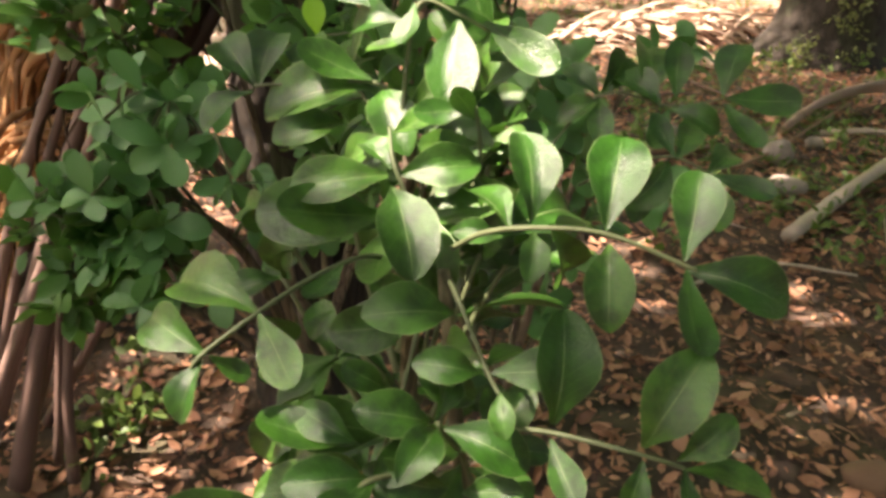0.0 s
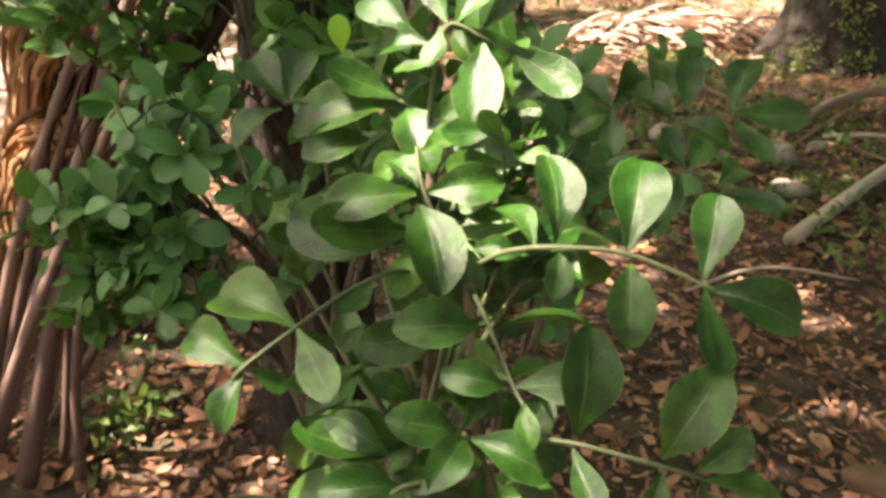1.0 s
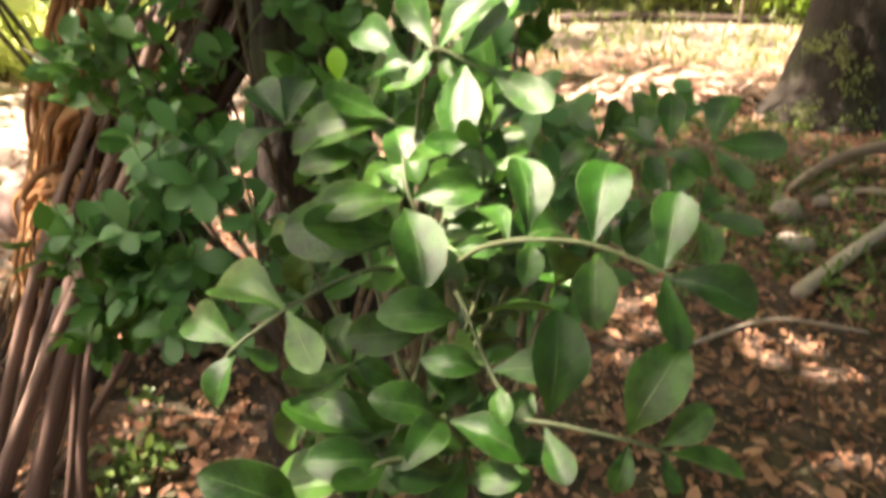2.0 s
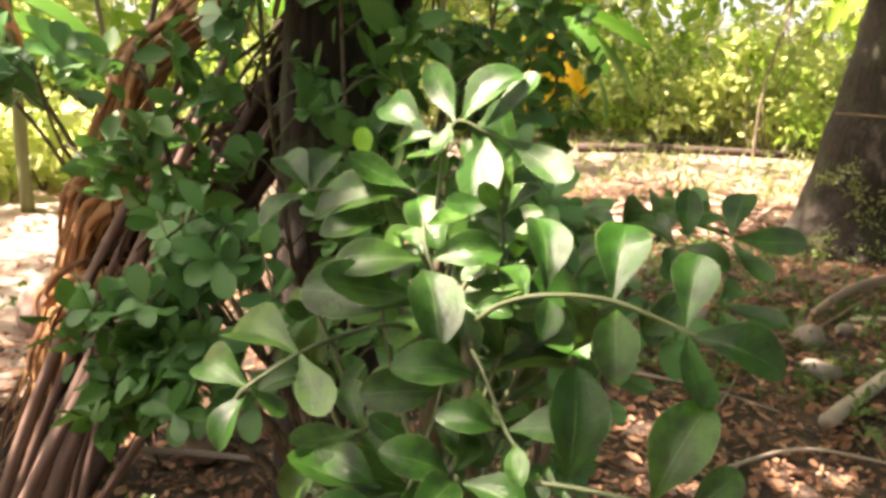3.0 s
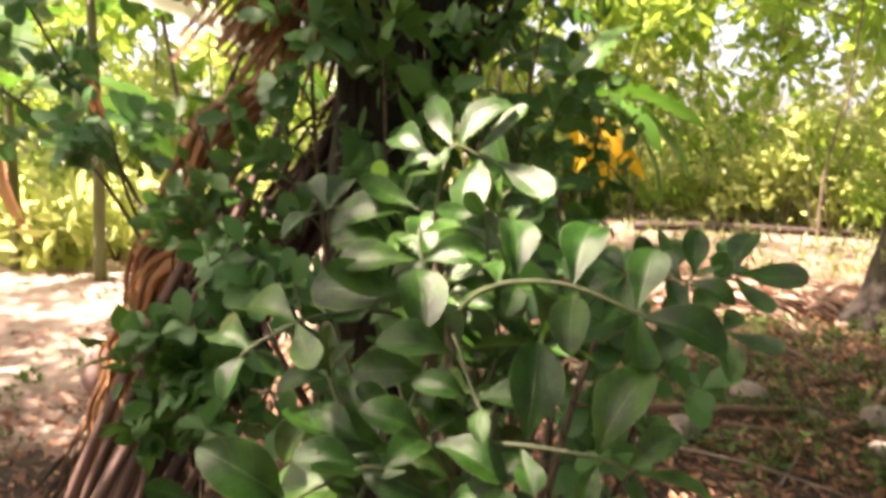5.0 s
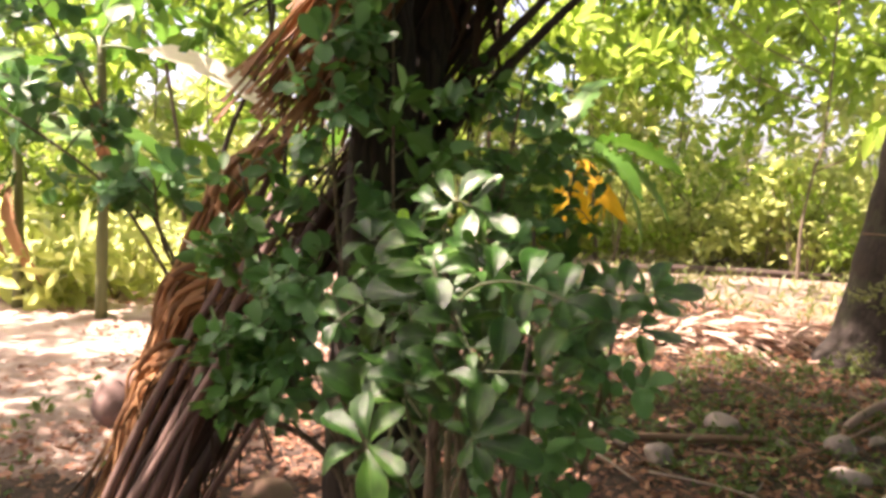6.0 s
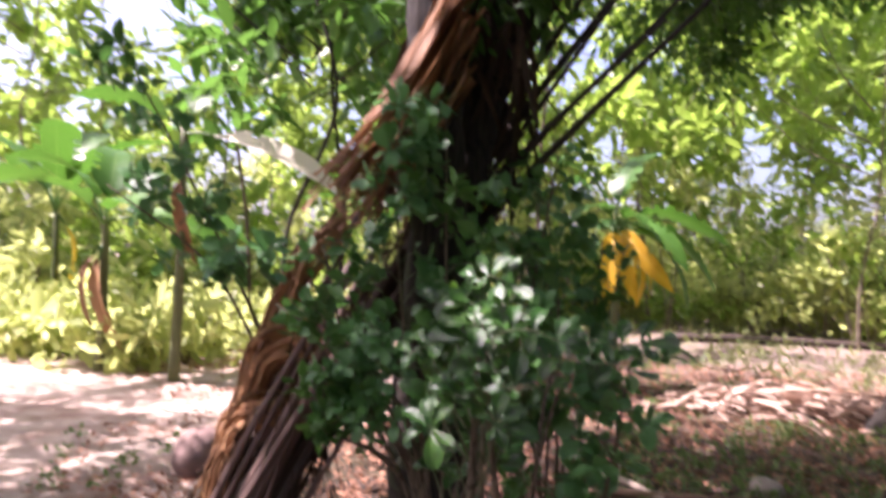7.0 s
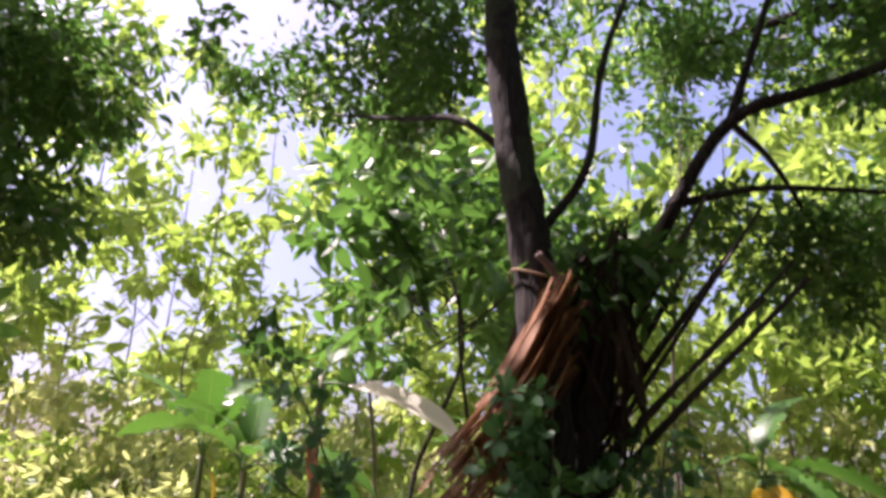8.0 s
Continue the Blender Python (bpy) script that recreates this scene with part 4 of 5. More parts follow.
def curled_leaflets():
    """Looping leaflets that bow out over the stalks low on the heap."""
    rng = random.Random(78)
    at = Vector((-0.99, 1.85, 0.73))
    root = base_of("dry_palm_frond", at, "dry tan frond with leaflets curled into loops", "palm frond", "fronds leaning on the tree")
    part_of("stalk", tube("stalk", [(-0.42, 0.06, -0.71), (-0.16, 0.04, -0.2), (0.28, -0.1, 0.6)], 0.016, 0.012, M_RACHIS, 7), root)
    # each bunch: the loop from the stalk outwards and down, how many leaflets, how far they stray
    for loop, count, stray in ((((-0.695, 1.808, 1.02), (-0.858, 1.713, 1.074), (-1.035, 1.726, 1.006), (-1.144, 1.808, 0.83), (-1.226, 1.876, 0.571)), 30, 0.026),
                               (((-0.722, 1.808, 0.938), (-0.872, 1.726, 1.006), (-1.022, 1.74, 0.952), (-1.117, 1.794, 0.816), (-1.185, 1.849, 0.653)), 12, 0.016),
                               (((-0.831, 1.754, 0.775), (-0.981, 1.672, 0.802), (-1.144, 1.713, 0.721), (-1.239, 1.794, 0.571), (-1.321, 1.849, 0.354)), 28, 0.026),
                               (((-0.804, 1.903, 1.496), (-0.94, 1.849, 1.36), (-1.049, 1.849, 1.142), (-1.144, 1.876, 0.925), (-1.253, 1.903, 0.653)), 34, 0.03),
                               (((-1.103, 1.876, 0.952), (-1.185, 1.876, 0.734), (-1.28, 1.876, 0.517), (-1.375, 1.876, 0.272), (-1.484, 1.876, 0.06)), 34, 0.032)):
        for k in range(count):
            lift, wide = rng.gauss(0, stray), rng.uniform(0.008, 0.014)
            pts = [Vector(p) - at + Vector((rng.gauss(0, stray * 0.6) - lift * 0.3, rng.gauss(0, stray), lift * (1.0 if i < 3 else 1.8) + rng.gauss(0, 0.008))) for i, p in enumerate(loop)]
            line = smooth_line(pts, 4)[: rng.choice((13, 15, 17))]
            v, f = tube_data(line, [wide * math.sin(math.pi * (0.15 + 0.82 * i / (len(line) - 1))) + 0.001 for i in range(len(line))], 5, 0, 0, squash=0.22)
            part_of("leaflet", mesh_from("leaflet", v, f, M_CURL if rng.random() < 0.6 else M_FROND), root)


curled_leaflets()


def lower_sheaf():
    """Leaflets of a second broken frond, bunched down the outer edge of the heap."""
    rng = random.Random(79)
    top = Vector((-0.9, 1.95, 1.28))
    root = base_of("dry_palm_frond", top, "dry frond bunched down the outer edge of the heap", "palm frond", "fronds leaning on the tree")
    part_of("stalk", tube("stalk", [(0.14, 0.0, 0.28), (-0.16, 0.0, -0.4), (-0.52, 0.0, -1.26)], 0.013, 0.016, M_RACHIS, 7), root)
    for k in range(260):
        u = rng.random()
        a = Vector((-0.02 - 0.46 * u + 0.4 * rng.random() ** 2, rng.uniform(-0.06, 0.14), 0.05 - 0.98 * u))
        d = Vector((-0.42 + rng.gauss(0, 0.06), rng.gauss(0, 0.06), -0.86 + rng.gauss(0, 0.06)))
        reach = rng.uniform(0.35, 0.7)
        tip = a + d * reach
        tip.z = max(tip.z, -top.z + 0.03)
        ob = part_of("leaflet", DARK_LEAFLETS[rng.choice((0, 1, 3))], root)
        ob.matrix_basis = frame_of(a, tip, Vector((-0.6 + rng.gauss(0, 0.25), -0.6, 0.4))) @ Matrix.Diagonal((rng.uniform(0.6, 1.2), 1, 0.7, 1))


lower_sheaf()

tie = new("rope_tie", tube("rope_tie", [(-0.39 + 0.092 * math.cos(a), 1.46 + 0.092 * math.sin(a), 2.27 + 0.015 * math.sin(2 * a)) for a in [k * 0.698 for k in range(10)]], 0.005, 0.005, M_ROPE, 6, 4))
tagged(tie, "coir rope tied round the slender trunk", "rope")


# ---- the shrub in front ----
LEAVES = [leaf_mesh("leaf", M_LEAF, w, p, c, a, seed=s, wave=v) for w, p, c, a, s, v in
          ((0.53, 0.62, 0.1, 0.12, 1, 0.02), (0.58, 0.6, 0.14, 0.24, 2, 0.04), (0.48, 0.64, 0.07, -0.1, 3, 0.04), (0.55, 0.63, 0.16, 0.32, 4, 0.05))]
LIME_LEAF = leaf_mesh("leaf", M_LIME, 0.6, 0.6, 0.06, 0.1)
near_shrub = base_of("shrub", (-0.03, 0.34, 0), "green shrub with clusters of rounded obovate leaves", "shrub", "shrubs under the tree")
shrub_rng = random.Random(12)


def sprig(shrub, nodes, leaves, facing=(0.0, -0.6, 0.74), loose=0.26):
    """A twig through its nodes, with leaves from foot to tip, turned towards facing more or less loosely."""
    off = Vector(shrub.location)
    twig = part_of("twig", tube("twig", [Vector(p) - off for p in nodes], 0.0015, 0.0009, M_TWIG, 7, 6, 0.1), shrub)
    for foot, tip in leaves:
        ob = part_of("leaf", LEAVES[shrub_rng.randrange(4)], twig)
        view = Vector(facing) + Vector((shrub_rng.gauss(0, loose), shrub_rng.gauss(0, loose), shrub_rng.gauss(0, loose * 0.7)))
        ob.matrix_basis = frame_of(Vector(foot) - off, Vector(tip) - off, view)


sprig(near_shrub, [(-0.019, 0.311, 1.220), (-0.037, 0.292, 1.236), (-0.057, 0.265, 1.241), (-0.075, 0.237, 1.241), (-0.096, 0.224, 1.229), (-0.102, 0.221, 1.222)], [
    ((-0.076, 0.237, 1.242), (-0.119, 0.259, 1.250)),
    ((-0.075, 0.236, 1.240), (-0.057, 0.210, 1.223)),
    ((-0.096, 0.224, 1.229), (-0.127, 0.241, 1.238)),
    ((-0.097, 0.223, 1.227), (-0.107, 0.207, 1.208)),
    ((-0.094, 0.224, 1.228), (-0.081, 0.228, 1.214)),
    ((-0.046, 0.276, 1.240), (-0.059, 0.251, 1.236)),
    ((-0.049, 0.258, 1.228), (-0.060, 0.252, 1.217)),
    ((-0.073, 0.236, 1.240), (-0.067, 0.252, 1.217))], (-0.1, -0.5, 0.85), 0.12)
sprig(near_shrub, [(0.004, 0.298, 1.238), (0.019, 0.284, 1.254), (0.040, 0.272, 1.263), (0.070, 0.267, 1.263), (0.104, 0.260, 1.252), (0.109, 0.259, 1.250)], [
    ((0.039, 0.273, 1.265), (0.038, 0.299, 1.301)),
    ((0.040, 0.271, 1.262), (0.037, 0.249, 1.252)),
    ((0.070, 0.268, 1.265), (0.080, 0.299, 1.300)),
    ((0.071, 0.265, 1.261), (0.067, 0.232, 1.242)),
    ((0.104, 0.261, 1.254), (0.115, 0.290, 1.285)),
    ((0.104, 0.259, 1.250), (0.102, 0.224, 1.229)),
    ((0.105, 0.260, 1.251), (0.148, 0.245, 1.245)),
    ((0.030, 0.276, 1.261), (0.013, 0.306, 1.272)),
    ((0.050, 0.277, 1.261), (0.064, 0.289, 1.222)),
    ((0.025, 0.284, 1.254), (0.072, 0.330, 1.253))])
sprig(near_shrub, [(0.013, 0.249, 1.171), (0.025, 0.233, 1.183), (0.048, 0.225, 1.188), (0.082, 0.209, 1.192), (0.100, 0.207, 1.187)], [
    ((0.049, 0.226, 1.190), (0.054, 0.241, 1.238)),
    ((0.047, 0.223, 1.186), (0.055, 0.195, 1.176)),
    ((0.082, 0.210, 1.193), (0.101, 0.217, 1.236)),
    ((0.083, 0.208, 1.190), (0.076, 0.194, 1.175)),
    ((0.097, 0.208, 1.189), (0.119, 0.212, 1.208)),
    ((0.100, 0.207, 1.187), (0.134, 0.199, 1.184)),
    ((0.099, 0.206, 1.187), (0.098, 0.186, 1.181))])
sprig(near_shrub, [(0.002, 0.291, 1.226), (0.009, 0.267, 1.223), (0.020, 0.245, 1.205), (0.025, 0.232, 1.202)], [
    ((0.013, 0.267, 1.224), (0.055, 0.261, 1.233)),
    ((0.006, 0.266, 1.222), (-0.032, 0.250, 1.234)),
    ((0.021, 0.245, 1.204), (0.059, 0.238, 1.212)),
    ((0.018, 0.245, 1.204), (-0.010, 0.239, 1.215)),
    ((0.025, 0.233, 1.204), (0.026, 0.216, 1.194)),
    ((0.018, 0.246, 1.206), (0.040, 0.267, 1.203)),
    ((0.017, 0.247, 1.207), (-0.004, 0.276, 1.199))])
sprig(near_shrub, [(-0.015, 0.320, 1.215), (-0.013, 0.321, 1.238), (-0.025, 0.326, 1.268), (-0.029, 0.346, 1.282)], [
    ((-0.028, 0.325, 1.265), (-0.074, 0.308, 1.265)),
    ((-0.027, 0.326, 1.268), (-0.043, 0.344, 1.279)),
    ((-0.024, 0.325, 1.265), (0.015, 0.319, 1.275)),
    ((-0.028, 0.323, 1.242), (-0.081, 0.297, 1.256)),
    ((-0.030, 0.322, 1.239), (-0.099, 0.325, 1.245)),
    ((-0.028, 0.322, 1.239), (-0.033, 0.279, 1.225)),
    ((-0.026, 0.323, 1.261), (-0.012, 0.276, 1.240)),
    ((-0.011, 0.321, 1.238), (0.030, 0.329, 1.252)),
    ((-0.008, 0.324, 1.244), (-0.001, 0.288, 1.220)),
    ((0.001, 0.311, 1.240), (0.023, 0.302, 1.245)),
    ((-0.029, 0.344, 1.279), (-0.056, 0.346, 1.262)),
    ((-0.027, 0.344, 1.279), (-0.005, 0.369, 1.283))], (-0.15, -0.6, 0.72), 0.22)
sprig(near_shrub, [(-0.015, 0.379, 1.260), (-0.029, 0.392, 1.282), (-0.042, 0.397, 1.291), (-0.074, 0.396, 1.290), (-0.110, 0.395, 1.289)], [
    ((-0.043, 0.397, 1.292), (-0.084, 0.396, 1.310)),
    ((-0.040, 0.397, 1.292), (-0.023, 0.415, 1.304)),
    ((-0.045, 0.396, 1.290), (-0.104, 0.382, 1.285)),
    ((-0.039, 0.396, 1.289), (-0.023, 0.353, 1.274)),
    ((-0.058, 0.386, 1.272), (-0.093, 0.363, 1.272)),
    ((-0.110, 0.396, 1.289), (-0.136, 0.421, 1.315)),
    ((-0.112, 0.395, 1.287), (-0.139, 0.375, 1.273)),
    ((-0.108, 0.396, 1.290), (-0.104, 0.434, 1.317)),
    ((-0.074, 0.396, 1.290), (-0.087, 0.441, 1.309)),
    ((-0.022, 0.386, 1.272), (0.013, 0.369, 1.282)),
    ((-0.017, 0.370, 1.265), (0.024, 0.352, 1.274)),
    ((-0.015, 0.385, 1.270), (0.018, 0.396, 1.269))], (-0.2, -0.62, 0.7), 0.2)
sprig(near_shrub, [(-0.024, 0.368, 1.268), (-0.022, 0.377, 1.301), (-0.018, 0.383, 1.325), (-0.012, 0.387, 1.338), (0.007, 0.386, 1.331), (0.025, 0.385, 1.322)], [
    ((-0.014, 0.387, 1.338), (-0.031, 0.405, 1.371)),
    ((-0.011, 0.387, 1.339), (0.023, 0.398, 1.375)),
    ((0.006, 0.387, 1.334), (0.039, 0.407, 1.365)),
    ((-0.017, 0.386, 1.336), (-0.022, 0.361, 1.319)),
    ((0.006, 0.386, 1.330), (0.002, 0.346, 1.295)),
    ((0.020, 0.386, 1.327), (0.059, 0.372, 1.305)),
    ((-0.023, 0.384, 1.329), (-0.058, 0.401, 1.324)),
    ((-0.034, 0.394, 1.332), (-0.066, 0.418, 1.350)),
    ((-0.008, 0.387, 1.336), (0.028, 0.412, 1.307)),
    ((-0.018, 0.382, 1.321), (-0.041, 0.369, 1.313)),
    ((0.022, 0.384, 1.322), (0.015, 0.386, 1.291))], (-0.3, -0.66, 0.68), 0.14)
sprig(near_shrub, [(-0.011, 0.282, 1.209), (-0.015, 0.263, 1.196), (-0.024, 0.239, 1.173), (-0.032, 0.221, 1.162), (-0.047, 0.212, 1.124)], [
    ((-0.024, 0.239, 1.173), (-0.067, 0.227, 1.192)),
    ((-0.026, 0.238, 1.172), (-0.074, 0.242, 1.157)),
    ((-0.022, 0.239, 1.173), (0.010, 0.235, 1.167)),
    ((-0.024, 0.249, 1.190), (-0.044, 0.246, 1.206)),
    ((-0.016, 0.263, 1.196), (0.014, 0.247, 1.187)),
    ((-0.012, 0.280, 1.205), (-0.053, 0.269, 1.207))])
sprig(near_shrub, [(-0.032, 0.221, 1.162), (-0.035, 0.217, 1.155), (-0.047, 0.210, 1.122)], [
    ((-0.035, 0.218, 1.157), (-0.081, 0.212, 1.165)),
    ((-0.032, 0.220, 1.159), (-0.055, 0.210, 1.183)),
    ((-0.020, 0.217, 1.155), (-0.028, 0.215, 1.171)),
    ((0.005, 0.219, 1.158), (-0.028, 0.207, 1.178)),
    ((0.009, 0.219, 1.157), (0.034, 0.212, 1.166)),
    ((-0.065, 0.238, 1.193), (-0.084, 0.225, 1.169)),
    ((-0.059, 0.248, 1.190), (-0.076, 0.246, 1.166)),
    ((-0.021, 0.249, 1.190), (-0.010, 0.262, 1.153)),
    ((-0.021, 0.237, 1.170), (-0.019, 0.224, 1.166))])
sprig(near_shrub, [(0.083, 0.615, 1.148), (0.147, 0.649, 1.210), (0.205, 0.625, 1.208), (0.248, 0.609, 1.220)], [
    ((0.250, 0.609, 1.220), (0.315, 0.607, 1.217)),
    ((0.247, 0.611, 1.223), (0.271, 0.655, 1.262)),
    ((0.211, 0.628, 1.213), (0.220, 0.673, 1.253)),
    ((0.247, 0.607, 1.216), (0.272, 0.568, 1.187)),
    ((0.206, 0.624, 1.207), (0.245, 0.597, 1.199)),
    ((0.201, 0.625, 1.208), (0.165, 0.663, 1.234)),
    ((0.147, 0.649, 1.209), (0.116, 0.675, 1.235)),
    ((0.146, 0.648, 1.207), (0.144, 0.609, 1.179)),
    ((0.149, 0.650, 1.211), (0.184, 0.691, 1.243)),
    ((0.205, 0.623, 1.205), (0.184, 0.586, 1.178)),
    ((0.187, 0.637, 1.209), (0.206, 0.699, 1.258)),
    ((0.148, 0.648, 1.207), (0.108, 0.630, 1.196))])
sprig(near_shrub, [(0.115, 0.552, 1.159), (0.158, 0.562, 1.177), (0.194, 0.555, 1.185), (0.222, 0.539, 1.177)], [
    ((0.223, 0.538, 1.176), (0.270, 0.520, 1.164)),
    ((0.220, 0.540, 1.178), (0.252, 0.569, 1.190)),
    ((0.195, 0.555, 1.185), (0.178, 0.582, 1.213)),
    ((0.193, 0.554, 1.183), (0.160, 0.517, 1.158)),
    ((0.197, 0.554, 1.183), (0.220, 0.590, 1.206)),
    ((0.163, 0.561, 1.176), (0.131, 0.578, 1.186)),
    ((0.161, 0.560, 1.173), (0.163, 0.521, 1.145)),
    ((0.220, 0.537, 1.173), (0.226, 0.500, 1.148))])
sprig(near_shrub, [(0.004, 0.226, 1.131), (-0.013, 0.218, 1.164), (-0.028, 0.208, 1.177), (-0.047, 0.194, 1.173), (-0.062, 0.191, 1.164)], [
    ((-0.030, 0.208, 1.178), (-0.061, 0.195, 1.188)),
    ((-0.036, 0.218, 1.187), (-0.062, 0.227, 1.199)),
    ((-0.035, 0.218, 1.185), (-0.079, 0.223, 1.193)),
    ((-0.063, 0.191, 1.165), (-0.094, 0.171, 1.197)),
    ((-0.028, 0.208, 1.175), (-0.046, 0.176, 1.185)),
    ((-0.062, 0.191, 1.163), (-0.081, 0.169, 1.169)),
    ((-0.064, 0.191, 1.163), (-0.065, 0.160, 1.162)),
    ((-0.112, 0.193, 1.159), (-0.133, 0.182, 1.169))])
sprig(near_shrub, [(0.020, 0.247, 1.120), (0.010, 0.241, 1.156), (-0.002, 0.233, 1.185)], [
    ((-0.004, 0.233, 1.186), (-0.033, 0.221, 1.204)),
    ((-0.004, 0.233, 1.183), (-0.026, 0.208, 1.175)),
    ((0.001, 0.233, 1.183), (0.038, 0.217, 1.179)),
    ((-0.002, 0.233, 1.186), (0.006, 0.257, 1.200)),
    ((0.013, 0.240, 1.150), (0.044, 0.233, 1.141)),
    ((0.010, 0.240, 1.153), (-0.005, 0.207, 1.150)),
    ((-0.001, 0.233, 1.184), (-0.013, 0.202, 1.190))])
sprig(near_shrub, [(-0.02, 0.27, 1.02), (-0.03, 0.2, 1.1), (-0.05, 0.14, 1.146)], [
    ((-0.053, 0.14, 1.147), (-0.088, 0.148, 1.165)),
    ((-0.05, 0.14, 1.149), (-0.058, 0.156, 1.184)),
    ((-0.048, 0.14, 1.148), (-0.026, 0.148, 1.177)),
    ((-0.053, 0.14, 1.144), (-0.085, 0.128, 1.129)),
    ((-0.049, 0.14, 1.141), (-0.037, 0.116, 1.100)),
    ((-0.048, 0.14, 1.144), (-0.017, 0.128, 1.126))], (-0.1, -0.42, 0.9), 0.15)
sprig(near_shrub, [(0.0, 0.27, 1.02), (0.02, 0.2, 1.1), (0.034, 0.14, 1.155)], [
    ((0.035, 0.14, 1.159), (0.041, 0.156, 1.198)),
    ((0.037, 0.14, 1.157), (0.073, 0.148, 1.177)),
    ((0.039, 0.14, 1.154), (0.090, 0.132, 1.146)),
    ((0.035, 0.14, 1.153), (0.049, 0.124, 1.131)),
    ((0.033, 0.14, 1.156), (0.013, 0.140, 1.168)),
    ((0.034, 0.14, 1.154), (0.028, 0.124, 1.137))], (-0.1, -0.42, 0.9), 0.15)
sprig(near_shrub, [(-0.01, 0.36, 1.22), (0.015, 0.34, 1.252), (0.018, 0.335, 1.273), (0.015, 0.335, 1.297)], [
    ((0.013, 0.337, 1.295), (-0.016, 0.33, 1.294)),
    ((0.021, 0.337, 1.276), (-0.014, 0.33, 1.277)),
    ((0.014, 0.337, 1.263), (0.042, 0.33, 1.229)),
    ((0.016, 0.337, 1.289), (0.003, 0.33, 1.309)),
    ((0.024, 0.337, 1.279), (0.041, 0.33, 1.286)),
    ((0.016, 0.337, 1.261), (-0.005, 0.33, 1.253))], (-0.28, -0.72, 0.62), 0.1)

for pts, a, b in (([(-0.03, 0.34, -0.05), (-0.05, 0.36, 0.45), (-0.03, 0.35, 0.9), (-0.02, 0.33, 1.13), (-0.015, 0.32, 1.22)], 0.010, 0.0045),
                  ([(-0.05, 0.35, 0.4), (-0.02, 0.42, 0.8), (-0.03, 0.42, 1.1), (-0.02, 0.38, 1.26)], 0.007, 0.004),
                  ([(-0.04, 0.35, 0.6), (0.02, 0.29, 0.95), (0.01, 0.27, 1.12), (0.0, 0.29, 1.23)], 0.006, 0.0035),
                  ([(-0.04, 0.35, 0.5), (0.0, 0.26, 0.9), (0.005, 0.24, 1.13)], 0.006, 0.0035),
                  ([(-0.04, 0.36, 0.55), (0.05, 0.47, 0.9), (0.07, 0.55, 1.08), (0.08, 0.61, 1.15)], 0.006, 0.0035),
                  ([(0.06, 0.5, 0.98), (0.09, 0.53, 1.1), (0.11, 0.55, 1.16)], 0.004, 0.003)):
    part_of("stem", tube("stem", [Vector(p) - near_shrub.location for p in pts], a, b, M_STEM, 8, 6, 0.15), near_shrub, "grey-brown woody stem")


def whorl(shrub, twig, node, way, count, length, rng, meshes, spread=1.0):
    """A cluster of leaves round a node, opening away along the twig."""
    off = Vector(shrub.location)
    side = way.cross(Vector((0.2, 0.3, 0.9))).normalized()
    other = side.cross(way)
    turn = rng.uniform(0, 6.28)
    for k in range(count):
        a = turn + k * 2.4 + rng.gauss(0, 0.25)
        out = (side * math.cos(a) + other * math.sin(a)) * spread + way * rng.uniform(0.2, 0.8)
        tip = node + out.normalized() * length * rng.uniform(0.65, 1.2)
        ob = part_of("leaf", rng.choice(meshes), twig)
        ob.matrix_basis = frame_of(node - off, tip - off, Vector((rng.gauss(0, 0.4), -0.35 + rng.gauss(0, 0.35), 0.8)))


def filler_sprigs():
    """Leaves deeper inside the near shrub, between and below the open sprigs."""
    rng = random.Random(15)
    for k in range(20):
        x, y, z = rng.gauss(0.0, 0.055), 0.40 + rng.gauss(0, 0.04), rng.uniform(0.98, 1.24)
        node = Vector((x, y, z))
        root = Vector((-0.03, 0.37, z - 0.12))
        twig = part_of("twig", tube("twig", [root - near_shrub.location, (root + node) / 2 + Vector((0, 0, -0.015)) - near_shrub.location, node - near_shrub.location], 0.0028, 0.0015, M_TWIG, 6, 4), near_shrub)
        whorl(near_shrub, twig, node, (node - root).normalized(), 5, 0.042, rng, LEAVES)


filler_sprigs()


def crown_sprigs():
    """Short leafy shoots crowding the sunlit top of the near shrub."""
    rng = random.Random(16)
    for k in range(9):
        node = Vector((rng.gauss(0.0, 0.035), 0.43 + rng.gauss(0, 0.02), rng.uniform(1.22, 1.31)))
        root = Vector((-0.02, 0.39, node.z - 0.07))
        twig = part_of("twig", tube("twig", [root - near_shrub.location, (root + node) / 2 + Vector((0, 0, 0.01)) - near_shrub.location, node - near_shrub.location], 0.002, 0.0013, M_TWIG, 6, 4), near_shrub)
        whorl(near_shrub, twig, node, (node - root).normalized(), 5, 0.04, rng, LEAVES)


crown_sprigs()
lime = part_of("leaf", LIME_LEAF, near_shrub, "bright lime-green young leaf")
lime.matrix_basis = frame_of(Vector((-0.085, 0.47, 1.30)) - near_shrub.location, Vector((-0.088, 0.475, 1.325)) - near_shrub.location, Vector((0, -0.8, 0.5)))

# ---- smaller-leaved shrubs behind, against the heap and the trunk ----
SMALL = [leaf_mesh("leaf", M_LEAF_REAR, w, 0.6, c, a, 6, 2, seed=s) for w, c, a, s in ((0.6, 0.06, 0.1, 5), (0.66, 0.1, 0.2, 6), (0.56, 0.04, -0.05, 7))]


